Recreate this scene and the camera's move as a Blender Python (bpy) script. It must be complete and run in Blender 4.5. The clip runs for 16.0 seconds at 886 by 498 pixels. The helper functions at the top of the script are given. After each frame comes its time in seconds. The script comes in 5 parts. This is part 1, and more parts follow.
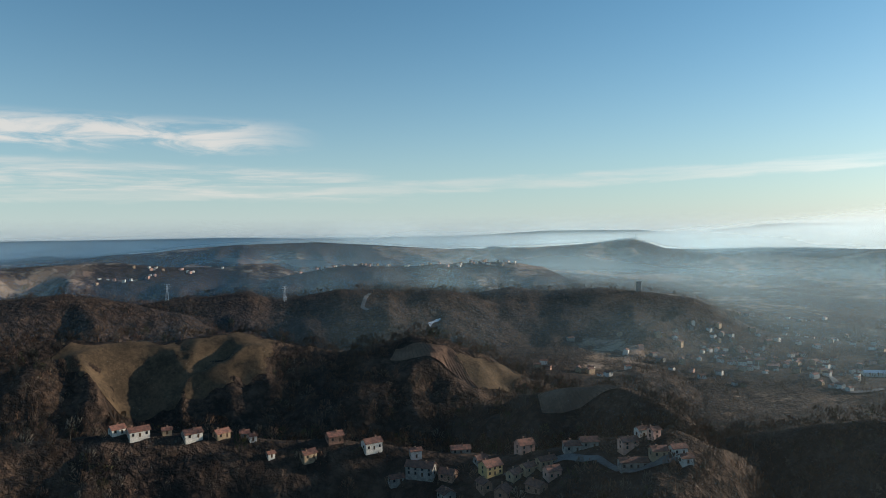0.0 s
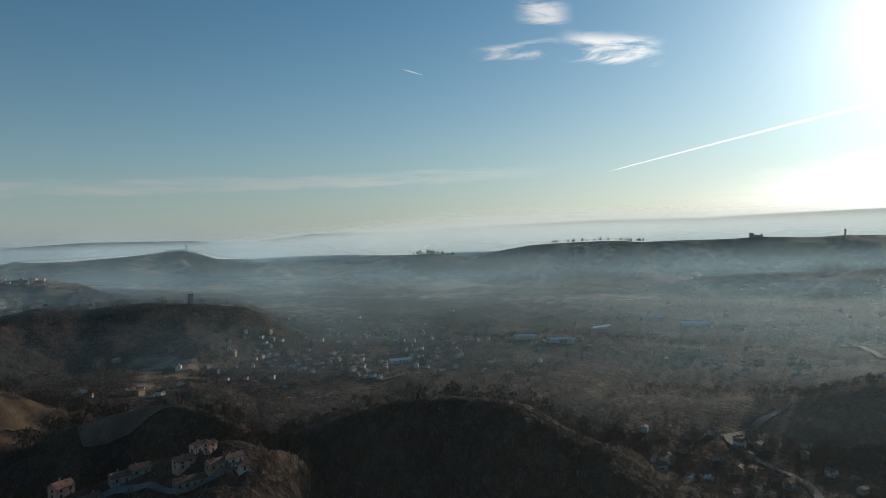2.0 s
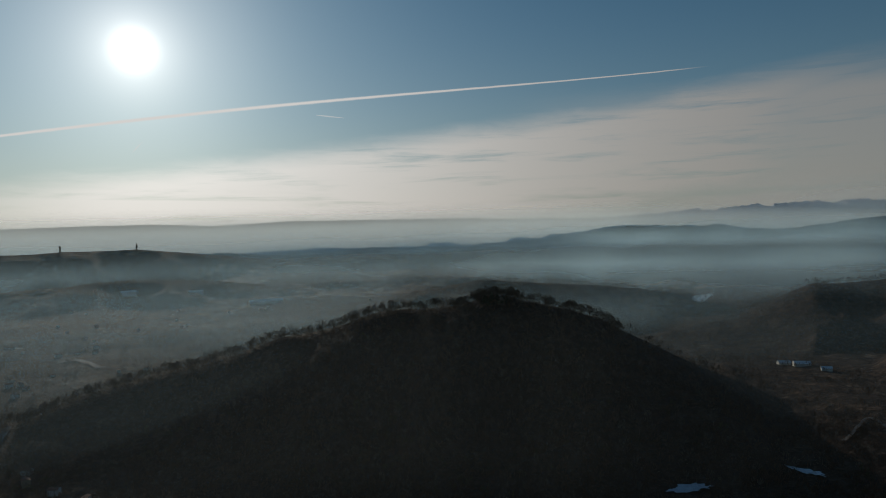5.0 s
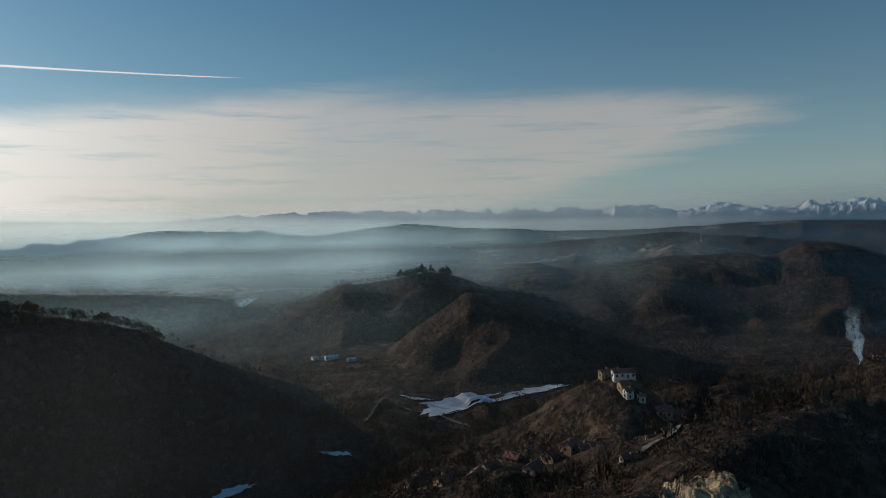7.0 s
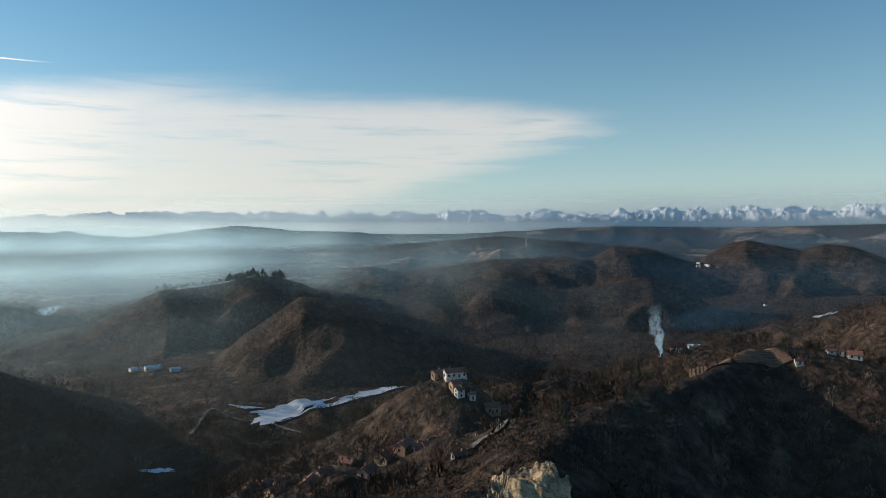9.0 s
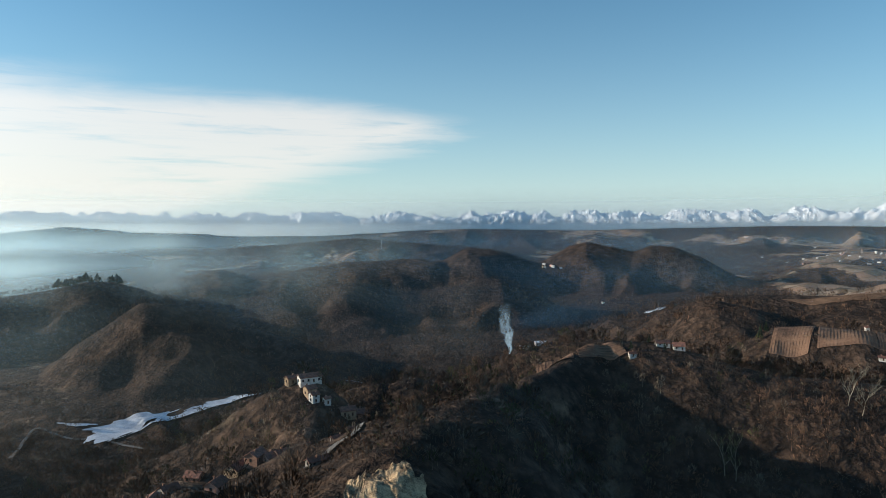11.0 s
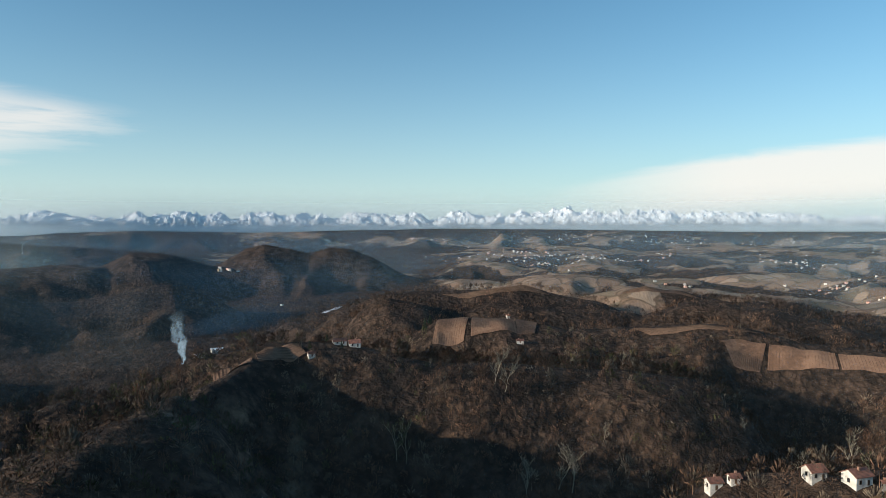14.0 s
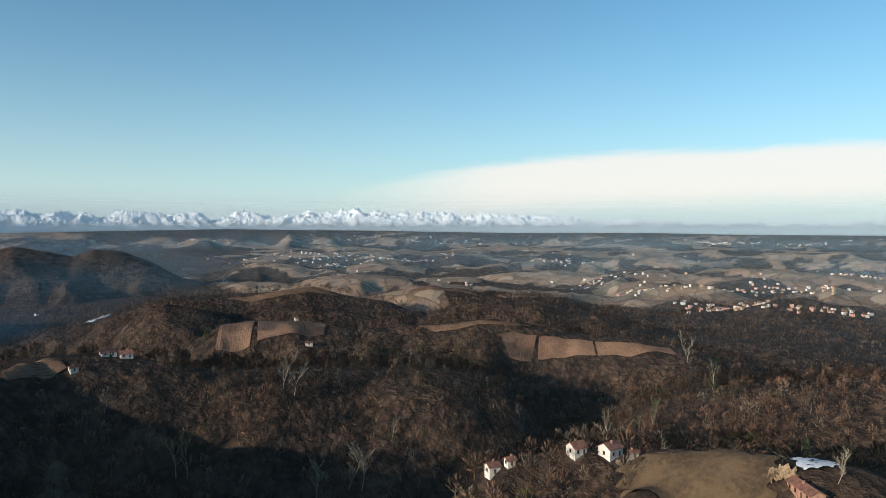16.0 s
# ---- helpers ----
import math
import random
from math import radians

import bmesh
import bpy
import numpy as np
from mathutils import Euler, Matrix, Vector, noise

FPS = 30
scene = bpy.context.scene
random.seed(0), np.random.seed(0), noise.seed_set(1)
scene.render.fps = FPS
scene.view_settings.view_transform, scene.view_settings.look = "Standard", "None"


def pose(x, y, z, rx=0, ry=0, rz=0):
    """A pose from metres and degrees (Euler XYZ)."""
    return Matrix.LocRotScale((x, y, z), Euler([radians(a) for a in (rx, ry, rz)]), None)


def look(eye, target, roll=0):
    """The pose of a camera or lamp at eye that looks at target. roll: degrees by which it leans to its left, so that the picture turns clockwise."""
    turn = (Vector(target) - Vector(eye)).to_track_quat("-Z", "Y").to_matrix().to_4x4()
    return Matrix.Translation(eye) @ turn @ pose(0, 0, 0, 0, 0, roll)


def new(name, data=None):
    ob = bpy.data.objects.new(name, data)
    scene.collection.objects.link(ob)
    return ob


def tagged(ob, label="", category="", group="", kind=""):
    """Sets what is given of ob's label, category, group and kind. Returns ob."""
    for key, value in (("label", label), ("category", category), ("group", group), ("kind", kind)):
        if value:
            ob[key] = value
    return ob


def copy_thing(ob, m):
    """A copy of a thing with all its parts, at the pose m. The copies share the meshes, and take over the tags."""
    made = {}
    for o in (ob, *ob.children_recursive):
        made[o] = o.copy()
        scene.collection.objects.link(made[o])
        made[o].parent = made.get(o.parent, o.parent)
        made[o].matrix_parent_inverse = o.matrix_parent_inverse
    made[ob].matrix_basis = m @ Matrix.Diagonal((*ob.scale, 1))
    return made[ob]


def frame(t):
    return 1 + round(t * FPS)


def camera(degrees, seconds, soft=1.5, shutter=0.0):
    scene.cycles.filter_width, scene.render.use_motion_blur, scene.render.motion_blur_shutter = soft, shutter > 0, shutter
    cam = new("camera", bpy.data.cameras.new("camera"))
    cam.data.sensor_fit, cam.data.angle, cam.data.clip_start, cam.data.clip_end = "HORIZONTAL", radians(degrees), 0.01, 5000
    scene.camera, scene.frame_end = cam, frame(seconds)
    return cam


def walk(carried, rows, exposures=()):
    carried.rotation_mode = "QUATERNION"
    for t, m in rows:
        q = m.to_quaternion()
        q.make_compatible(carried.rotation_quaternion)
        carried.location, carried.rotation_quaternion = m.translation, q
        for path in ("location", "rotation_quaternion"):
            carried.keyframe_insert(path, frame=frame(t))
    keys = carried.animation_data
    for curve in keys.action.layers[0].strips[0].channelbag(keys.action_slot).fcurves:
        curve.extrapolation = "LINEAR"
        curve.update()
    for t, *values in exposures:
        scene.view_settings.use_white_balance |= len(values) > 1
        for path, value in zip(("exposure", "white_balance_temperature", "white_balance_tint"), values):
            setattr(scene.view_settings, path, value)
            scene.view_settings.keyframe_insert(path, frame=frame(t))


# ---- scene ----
SUN_AZ, SUN_EL = 71.8, 14.05  # bearing clockwise from +y, and elevation
EYE = (0.0, 0.0, 200.0)

ROWS = [  # seconds, yaw, pitch, roll
    (0.0, 0.00, -1.27, 0.88),
    (0.5, -8.57, -1.15, 0.98),
    (1.0, -17.01, -1.11, 1.25),
    (1.5, -26.56, -1.06, 1.37),
    (2.0, -36.05, -1.14, 1.50),
    (2.5, -45.93, -1.22, 1.50),
    (3.0, -55.42, -1.34, 1.52),
    (3.5, -65.54, -1.40, 1.64),
    (4.0, -74.87, -1.45, 1.71),
    (4.5, -85.24, -1.49, 1.75),
    (5.0, -95.39, -1.60, 1.85),
    (5.5, -105.77, -1.70, 1.81),
    (6.0, -115.87, -1.83, 1.62),
    (6.5, -124.91, -1.95, 1.35),
    (7.0, -132.11, -2.04, 1.06),
    (7.5, -136.69, -2.05, 0.83),
    (8.0, -139.77, -2.03, 0.62),
    (8.5, -142.71, -1.98, 0.48),
    (9.0, -145.73, -1.94, 0.39),
    (9.5, -148.59, -1.91, 0.30),
    (10.0, -151.37, -1.87, 0.25),
    (10.5, -154.33, -1.84, 0.22),
    (11.0, -157.72, -1.81, 0.20),
    (11.5, -161.78, -1.78, 0.17),
    (12.0, -166.57, -1.76, 0.16),
    (12.5, -170.74, -1.74, 0.12),
    (13.0, -175.23, -1.72, 0.12),
    (13.5, -179.52, -1.69, 0.09),
    (14.0, -184.00, -1.69, 0.07),
    (14.5, -188.27, -1.67, 0.04),
    (15.0, -192.74, -1.66, -0.04),
    (15.5, -196.90, -1.63, -0.09),
    (16.0, -201.42, -1.61, -0.11),
]

cam = camera(65.43, 16.0, soft=0.75)
walk(cam, [(t, pose(*EYE, 90 + pitch, roll, yaw)) for t, yaw, pitch, roll in ROWS],
     [(0.0, 0.0), (1.0, -0.15), (1.5, -0.4), (2.5, -1.2), (3.5, -1.55), (5.0, -1.75), (7.5, -0.6), (8.2, -0.28), (9.0, -0.03), (12.0, 0.29), (16.0, 0.25)])

SUN_DIR = Vector((math.sin(radians(SUN_AZ)) * math.cos(radians(SUN_EL)),
                  math.cos(radians(SUN_AZ)) * math.cos(radians(SUN_EL)), math.sin(radians(SUN_EL))))
sun = new("sun", bpy.data.lights.new("sun", "SUN"))
sun.data.energy, sun.data.angle, sun.data.color = 5.0, radians(0.53), (1.0, 0.87, 0.70)
sun.matrix_world = look((0, 0, 400), Vector((0, 0, 400)) - SUN_DIR)


# ---- node helpers ----
class Net:
    """A short way to write node trees: each call makes a node and returns its first output."""

    def __init__(self, tree):
        self.tree = tree
        tree.nodes.clear()

    def node(self, kind, inputs=(), out=0, **props):
        n = self.tree.nodes.new(kind)
        for key, value in props.items():
            setattr(n, key, value)
        for key, value in dict(inputs).items():
            if isinstance(value, bpy.types.NodeSocket):
                self.tree.links.new(value, n.inputs[key])
            else:
                n.inputs[key].default_value = value
        return n.outputs[out]

    def math(self, op, a, b=0.0, c=0.0, clamp=False):
        return self.node("ShaderNodeMath", {0: a, 1: b, 2: c}, operation=op, use_clamp=clamp)

    def vmath(self, op, a, b=(0, 0, 0), out=0):
        return self.node("ShaderNodeVectorMath", {0: a, 1: b}, out, operation=op)

    def ramp01(self, x, a, b):
        return self.node("ShaderNodeMapRange", {"Value": x, "From Min": a, "From Max": b}, interpolation_type="SMOOTHSTEP")

    def mix(self, fac, a, b, blend="MIX"):
        n = self.tree.nodes.new("ShaderNodeMix")
        n.data_type, n.blend_type = "RGBA", blend
        for k, v in ((0, fac), (6, a), (7, b)):
            if isinstance(v, bpy.types.NodeSocket):
                self.tree.links.new(v, n.inputs[k])
            else:
                n.inputs[k].default_value = v if k == 0 else (*v[:3], 1)
        return n.outputs[2]

    def noise(self, vec, scale, detail=4.0, rough=0.55, out=0, distortion=0.0):
        return self.node("ShaderNodeTexNoise", {"Vector": vec, "Scale": scale, "Detail": detail, "Roughness": rough, "Distortion": distortion}, out)

    def ramp(self, fac, stops):
        n = self.tree.nodes.new("ShaderNodeValToRGB")
        self.tree.links.new(fac, n.inputs[0])
        el = n.color_ramp.elements
        while len(el) < len(stops):
            el.new(0.5)
        for e, (p, c) in zip(el, stops):
            e.position, e.color = p, (*c[:3], 1)
        return n.outputs[0]


# ---- sky ----
world = bpy.data.worlds.new("sky")
scene.world = world
world.use_nodes = True
net = Net(world.node_tree)
sky = net.node("ShaderNodeTexSky", sky_type="NISHITA", sun_disc=False, sun_elevation=radians(SUN_EL), sun_rotation=radians(SUN_AZ),
               altitude=400, air_density=1.0, dust_density=0.15, ozone_density=2.6)
way = net.vmath("NORMALIZE", net.node("ShaderNodeTexCoord"))
sep = net.tree.nodes.new("ShaderNodeSeparateXYZ")
net.tree.links.new(way, sep.inputs[0])
up = sep.outputs[2]
elev = net.math("MULTIPLY", net.math("ARCSINE", up), 180 / math.pi)
bearing = net.math("MULTIPLY", net.math("ARCTAN2", sep.outputs[0], sep.outputs[1]), 180 / math.pi)
bearing = net.math("MODULO", net.math("ADD", bearing, 360 + 60.0), 360)  # from 0 at -60 degrees
bearing = net.math("SUBTRACT", bearing, 60.0)
near_sun = net.math("MAXIMUM", net.vmath("DOT_PRODUCT", way, tuple(SUN_DIR), out=1), 0.0)
flat = net.node("ShaderNodeCombineXYZ", {0: net.math("MULTIPLY", bearing, 0.1), 1: net.math("MULTIPLY", elev, 0.5), 2: 0.0})
wisps = net.noise(flat, 1.6, 7.0, 0.6, distortion=0.6)
streaks = net.noise(net.vmath("MULTIPLY", flat, (0.7, 1.7, 1.0)), 1.3, 6.0, 0.62, distortion=0.3)


def bank(a0, a1, e0, e1, e2, e3, low, high, grain, tilt=0.0, soft=8.0, droop=None, tip=None):
    """A cloud bank between two bearings, whose base lies from e0 to e1 and top from e2 to e3 degrees, raised by tilt per degree."""
    e = net.math("SUBTRACT", elev, net.math("MULTIPLY", net.math("SUBTRACT", bearing, (a0 + a1) / 2), tilt))
    if droop:  # the top sinks away past a bearing
        past = net.math("MAXIMUM", net.math("MULTIPLY", net.math("SUBTRACT", bearing, droop[0]), droop[2]), 0.0)
        e = net.math("ADD", e, net.math("MULTIPLY", net.math("MULTIPLY", past, past), droop[1]))
    e = net.math("ADD", e, net.math("MULTIPLY", net.math("SUBTRACT", wisps, 0.5), 1.2))
    m = net.math("MULTIPLY", net.ramp01(bearing, a0 - soft, a0 + soft), net.math("SUBTRACT", 1.0, net.ramp01(bearing, a1 - soft, a1 + soft)))
    m = net.math("MULTIPLY", m, net.math("MULTIPLY", net.ramp01(e, e0, e1), net.math("SUBTRACT", 1.0, net.ramp01(e, e2, e3))))
    if tip:  # ends in a point at a bearing and elevation
        far_off = net.math("ADD", bearing, net.math("MULTIPLY", net.math("MAXIMUM", net.math("SUBTRACT", tip[1], elev), 0.0), tip[2]))
        far_off = net.math("ADD", far_off, net.math("MULTIPLY", net.math("SUBTRACT", streaks, 0.5), 16.0))
        m = net.math("MULTIPLY", m, net.math("SUBTRACT", 1.0, net.ramp01(far_off, tip[0] - 9.0, tip[0] + 0.5)))
    return net.math("MULTIPLY", m, net.ramp01(grain, low, high))


clouds = net.math("MULTIPLY", bank(-60, -14, 6.3, 7.2, 8.4, 9.6, 0.36, 0.62, wisps, soft=5), 0.75)
for mask, weight in (
    (bank(-60, -6, 3.2, 3.9, 5.2, 6.4, 0.38, 0.66, streaks, -0.03, 6), 0.6),
    (bank(-60, 40, 3.0, 3.4, 3.9, 4.4, 0.25, 0.7, streaks, 0.025, 8), 0.4),
    (bank(62, 126, -2.0, 1.0, 6.2, 8.6, 0.16, 0.52, streaks, 0.115, 9), 0.8),
    (bank(112, 170, -2.0, 1.0, 8.8, 11.2, 0.10, 0.52, streaks, 0.0, 13, (142, 0.0062, 1.0), (162.5, 7.9, 3.2)), 0.66),
    (bank(199, 262, 0.8, 3.0, 5.6, 6.7, 0.06, 0.4, streaks, 0.0, 9, (220, 0.0042, -1.0)), 0.78),
    (bank(47.0, 53.0, 13.0, 13.6, 14.8, 15.8, 0.40, 0.60, wisps, -0.14, 1.6), 0.75),
    (bank(43.2, 46.2, 16.4, 17.0, 17.9, 18.5, 0.38, 0.60, wisps, -0.1, 1.2), 0.6),
    (bank(39.5, 45.5, 13.8, 14.3, 15.0, 15.5, 0.40, 0.62, wisps, 0.08, 1.4), 0.5),
):
    clouds = net.math("MAXIMUM", clouds, net.math("MULTIPLY", mask, weight))
lit = net.math("ADD", 6.5, net.math("MULTIPLY", net.math("POWER", near_sun, 6.0), 14.0))
white = net.node("ShaderNodeVectorMath", {0: (1.0, 0.93, 0.86), 3: lit}, operation="SCALE")


def trail(a0, a1, coefficients, width):
    """A vapour trail between two bearings, its elevation a polynomial of the bearing from 80 degrees."""
    u, e = net.math("SUBTRACT", bearing, 80.0), 0.0
    for c in coefficients:
        e = net.math("ADD", net.math("MULTIPLY", e, u), c)
    s = net.ramp01(bearing, a0, a0 + 0.35 * (a1 - a0))
    e = net.math("ADD", e, net.math("MULTIPLY", net.math("SUBTRACT", net.noise(flat, 9.0, 4.0, 0.6), 0.5), 0.5 * width))
    half = net.math("MULTIPLY", width, net.math("ADD", 0.35, net.math("MULTIPLY", s, net.math("SUBTRACT", 0.65, net.math("MULTIPLY", net.ramp01(bearing, a0 + 0.4 * (a1 - a0), a1), 0.65)))))
    off = net.math("DIVIDE", net.math("ABSOLUTE", net.math("SUBTRACT", elev, e)), half)
    m = net.math("MULTIPLY", net.ramp01(bearing, a0, a0 + 0.02 * (a1 - a0)), net.math("SUBTRACT", 1.0, net.ramp01(bearing, a1 - 0.06 * (a1 - a0), a1)))
    return net.math("MULTIPLY", m, net.math("SUBTRACT", 1.0, net.ramp01(off, 0.2, 1.5)))


trails = trail(49.5, 117.0, (2.7602e-07, 9.3384e-07, -0.0022259, 0.11272, 10.049), 0.13)
for row in ((71.4, 72.15, (1.08, 15.86), 0.07), (85.3, 87.6, (-0.11, 10.15), 0.06), (33.1, 34.7, (-0.29, -0.08), 0.06)):
    trails = net.math("MAXIMUM", trails, net.math("MULTIPLY", trail(*row), 0.5))
haze = net.math("MULTIPLY", net.math("POWER", net.math("SUBTRACT", 1.0, net.math("ABSOLUTE", up), clamp=True), 8.0), 0.9)
veil = net.node("ShaderNodeVectorMath", {0: net.mix(net.math("POWER", near_sun, 2.5), (0.82, 0.92, 0.97), (1.0, 0.86, 0.74)), 3: net.math("ADD", 5.2, net.math("MULTIPLY", net.math("POWER", near_sun, 6.0), 8.0))}, operation="SCALE")
colour = net.mix(clouds, net.mix(haze, net.vmath("MULTIPLY", sky, (0.63, 0.96, 0.98)), veil), white)
aureole = net.math("ADD", net.math("ADD", net.math("MULTIPLY", net.math("POWER", near_sun, 5600.0), 38.0), net.math("MULTIPLY", net.math("POWER", near_sun, 800.0), 10.0)),
                   net.math("ADD", net.math("MULTIPLY", net.math("POWER", near_sun, 130.0), 7.5), net.math("MULTIPLY", net.math("POWER", near_sun, 40.0), 2.0)))
glow = net.node("ShaderNodeVectorMath", {0: (1.0, 0.95, 0.88), 3: aureole}, operation="SCALE")
wide_glow = net.node("ShaderNodeVectorMath", {0: (0.72, 0.95, 1.12), 3: net.math("MULTIPLY", net.math("POWER", near_sun, 16.0), 2.6)}, operation="SCALE")
glow = net.vmath("ADD", glow, wide_glow)
ice = net.node("ShaderNodeVectorMath", {0: (1.0, 0.97, 0.94), 3: net.math("ADD", 7.0, net.math("MULTIPLY", net.math("POWER", near_sun, 5.0), 10.0))}, operation="SCALE")
colour = net.mix(trails, net.vmath("ADD", colour, glow), ice)
background = net.node("ShaderNodeBackground", {"Color": colour, "Strength": 0.13})
world_out = net.tree.nodes.new("ShaderNodeOutputWorld")
net.tree.links.new(background, world_out.inputs[0])


# ---- materials ----
def material(name):
    m = bpy.data.materials.new(name)
    m.use_nodes = True
    return m, Net(m.node_tree)


def finish(m, net, shader):
    out = net.tree.nodes.new("ShaderNodeOutputMaterial")
    net.tree.links.new(shader, out.inputs[0])
    return m


def surface(name, dark, light, size, rough=0.9, bump=0.2, metal=0.0, own=False, stain=0.35):
    """A matt surface that varies at two scales; size is the larger one in metres; own: in the object's own space, with a tone per object."""
    m, net = material(name)
    vec = net.node("ShaderNodeTexCoord", out=3) if own else net.node("ShaderNodeNewGeometry")
    big = net.noise(vec, 1 / size, 5.0, 0.6)
    small = net.noise(vec, 9 / size, 4.0, 0.65)
    fac = net.math("ADD", net.math("MULTIPLY", big, 0.62), net.math("MULTIPLY", small, 0.38))
    colour = net.mix(net.ramp01(fac, 0.36, 0.64), dark, light)
    if own:
        tone = net.math("ADD", 1 - stain / 2, net.math("MULTIPLY", net.node("ShaderNodeObjectInfo", out=5), stain))
        colour = net.node("ShaderNodeVectorMath", {0: colour, 3: tone}, operation="SCALE")
    normal = net.node("ShaderNodeBump", {"Strength": bump, "Distance": size * 0.05, "Height": small})
    return finish(m, net, net.node("ShaderNodeBsdfPrincipled", {"Base Color": colour, "Roughness": rough, "Metallic": metal, "Normal": normal, "Specular IOR Level": 0.2}))


def ground_material():
    m, net = material("hill_country")
    pos = net.node("ShaderNodeNewGeometry")
    wood = net.node("ShaderNodeAttribute", out=2, attribute_name="woods")
    warp = net.noise(pos, 0.012, 3.0, 0.5, 1)
    moved = net.vmath("ADD", pos, net.node("ShaderNodeVectorMath", {0: warp, 3: 70.0}, operation="SCALE"))
    flat = net.vmath("MULTIPLY", moved, (1, 1, 0.0))
    cell = net.node("ShaderNodeTexVoronoi", {"Vector": flat, "Scale": 0.021}, 1, distance="MANHATTAN")
    pick = net.node("ShaderNodeSeparateColor", {0: cell})
    fields = net.ramp(pick, [(0.0, (0.12, 0.078, 0.056)), (0.22, (0.33, 0.226, 0.160)), (0.45, (0.20, 0.138, 0.092)), (0.62, (0.29, 0.182, 0.125)),
                             (0.8, (0.37, 0.282, 0.205)), (1.0, (0.085, 0.074, 0.046))])
    edge = net.node("ShaderNodeTexVoronoi", {"Vector": flat, "Scale": 0.021}, 0, feature="DISTANCE_TO_EDGE")
    fields = net.mix(net.math("MULTIPLY", net.math("SUBTRACT", 1.0, net.ramp01(edge, 0.01, 0.07)), 0.7), fields, (0.07, 0.055, 0.038))
    rows = net.node("ShaderNodeTexWave", {"Vector": flat, "Scale": 0.06, "Distortion": 2.5, "Detail": 2.0, "Detail Scale": 0.3})
    fields = net.mix(net.math("MULTIPLY", rows, 0.28), fields, (0.13, 0.09, 0.06))
    grain = net.noise(pos, 0.16, 6.0, 0.7)
    fields = net.mix(net.math("MULTIPLY", net.ramp01(grain, 0.35, 0.75), 0.4), fields, (0.24, 0.165, 0.11))
    litter_and_shade = net.ramp(net.noise(pos, 0.055, 7.0, 0.72), [(0.3, (0.009, 0.007, 0.006)), (0.48, (0.028, 0.019, 0.0145)), (0.62, (0.078, 0.051, 0.036)), (0.78, (0.032, 0.027, 0.018))])
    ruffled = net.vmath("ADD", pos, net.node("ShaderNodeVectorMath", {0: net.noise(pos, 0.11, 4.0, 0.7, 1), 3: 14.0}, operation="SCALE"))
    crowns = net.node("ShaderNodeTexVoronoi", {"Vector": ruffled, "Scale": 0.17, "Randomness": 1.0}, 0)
    # pale crown spots, and the shade between crowns painted as dark gaps
    litter_and_shade = net.mix(net.math("MULTIPLY", net.math("SUBTRACT", 1.0, net.ramp01(crowns, 0.1, 0.6)), 0.34), litter_and_shade, (0.125, 0.082, 0.058))
    litter_and_shade = net.mix(net.math("MULTIPLY", net.ramp01(crowns, 0.45, 0.9), 0.5), litter_and_shade, (0.020, 0.016, 0.013))
    colour = net.mix(net.ramp01(net.math("ADD", wood, net.math("ADD", net.math("MULTIPLY", net.math("SUBTRACT", grain, 0.5), 0.5), net.math("MULTIPLY", net.math("SUBTRACT", net.noise(pos, 0.03, 4.0, 0.6), 0.5), 0.9))), 0.38, 0.62), fields, litter_and_shade)
    height = net.math("SUBTRACT", net.math("MULTIPLY", grain, 0.5), net.math("MULTIPLY", net.math("MULTIPLY", crowns, wood), 1.6))
    normal = net.node("ShaderNodeBump", {"Strength": 0.6, "Distance": 3.0, "Height": height})
    return finish(m, net, net.node("ShaderNodeBsdfPrincipled", {"Base Color": colour, "Roughness": 0.95, "Specular IOR Level": 0.1, "Normal": normal}))


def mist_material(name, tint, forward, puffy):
    """A sheet standing in for mist or distance haze, the haze colour in its tint: forward is the share of light that
    passes on through it, puffy how uneven it is.
    """
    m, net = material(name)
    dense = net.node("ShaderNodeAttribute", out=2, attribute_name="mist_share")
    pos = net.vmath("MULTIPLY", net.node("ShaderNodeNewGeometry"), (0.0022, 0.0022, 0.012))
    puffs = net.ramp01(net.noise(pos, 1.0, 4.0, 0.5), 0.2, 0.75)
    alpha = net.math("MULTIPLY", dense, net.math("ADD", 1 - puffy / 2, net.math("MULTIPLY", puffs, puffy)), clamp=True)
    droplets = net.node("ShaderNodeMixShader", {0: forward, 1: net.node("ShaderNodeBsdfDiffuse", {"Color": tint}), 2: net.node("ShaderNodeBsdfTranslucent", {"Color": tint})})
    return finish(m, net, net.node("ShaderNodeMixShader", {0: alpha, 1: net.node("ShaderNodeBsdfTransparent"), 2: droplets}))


def mountain_material():
    m, net = material("snowy_hazed_rock")
    pos = net.node("ShaderNodeNewGeometry")
    sep = net.tree.nodes.new("ShaderNodeSeparateXYZ")
    net.tree.links.new(pos, sep.inputs[0])
    rough = net.noise(pos, 0.012, 6.0, 0.62)
    snow = net.ramp01(net.math("ADD", sep.outputs[2], net.math("MULTIPLY", net.math("SUBTRACT", rough, 0.5), 110)), 212, 262)
    # rock paled to blue-grey: distance haze is put into its colour
    rock = net.mix(net.ramp01(rough, 0.4, 0.62), (0.22, 0.24, 0.27), (0.36, 0.38, 0.41))
    colour = net.mix(snow, rock, (0.70, 0.74, 0.79))
    normal = net.node("ShaderNodeBump", {"Strength": 0.35, "Distance": 10.0, "Height": rough})
    return finish(m, net, net.node("ShaderNodeBsdfPrincipled", {"Base Color": colour, "Roughness": 0.85, "Normal": normal, "Specular IOR Level": 0.1}))


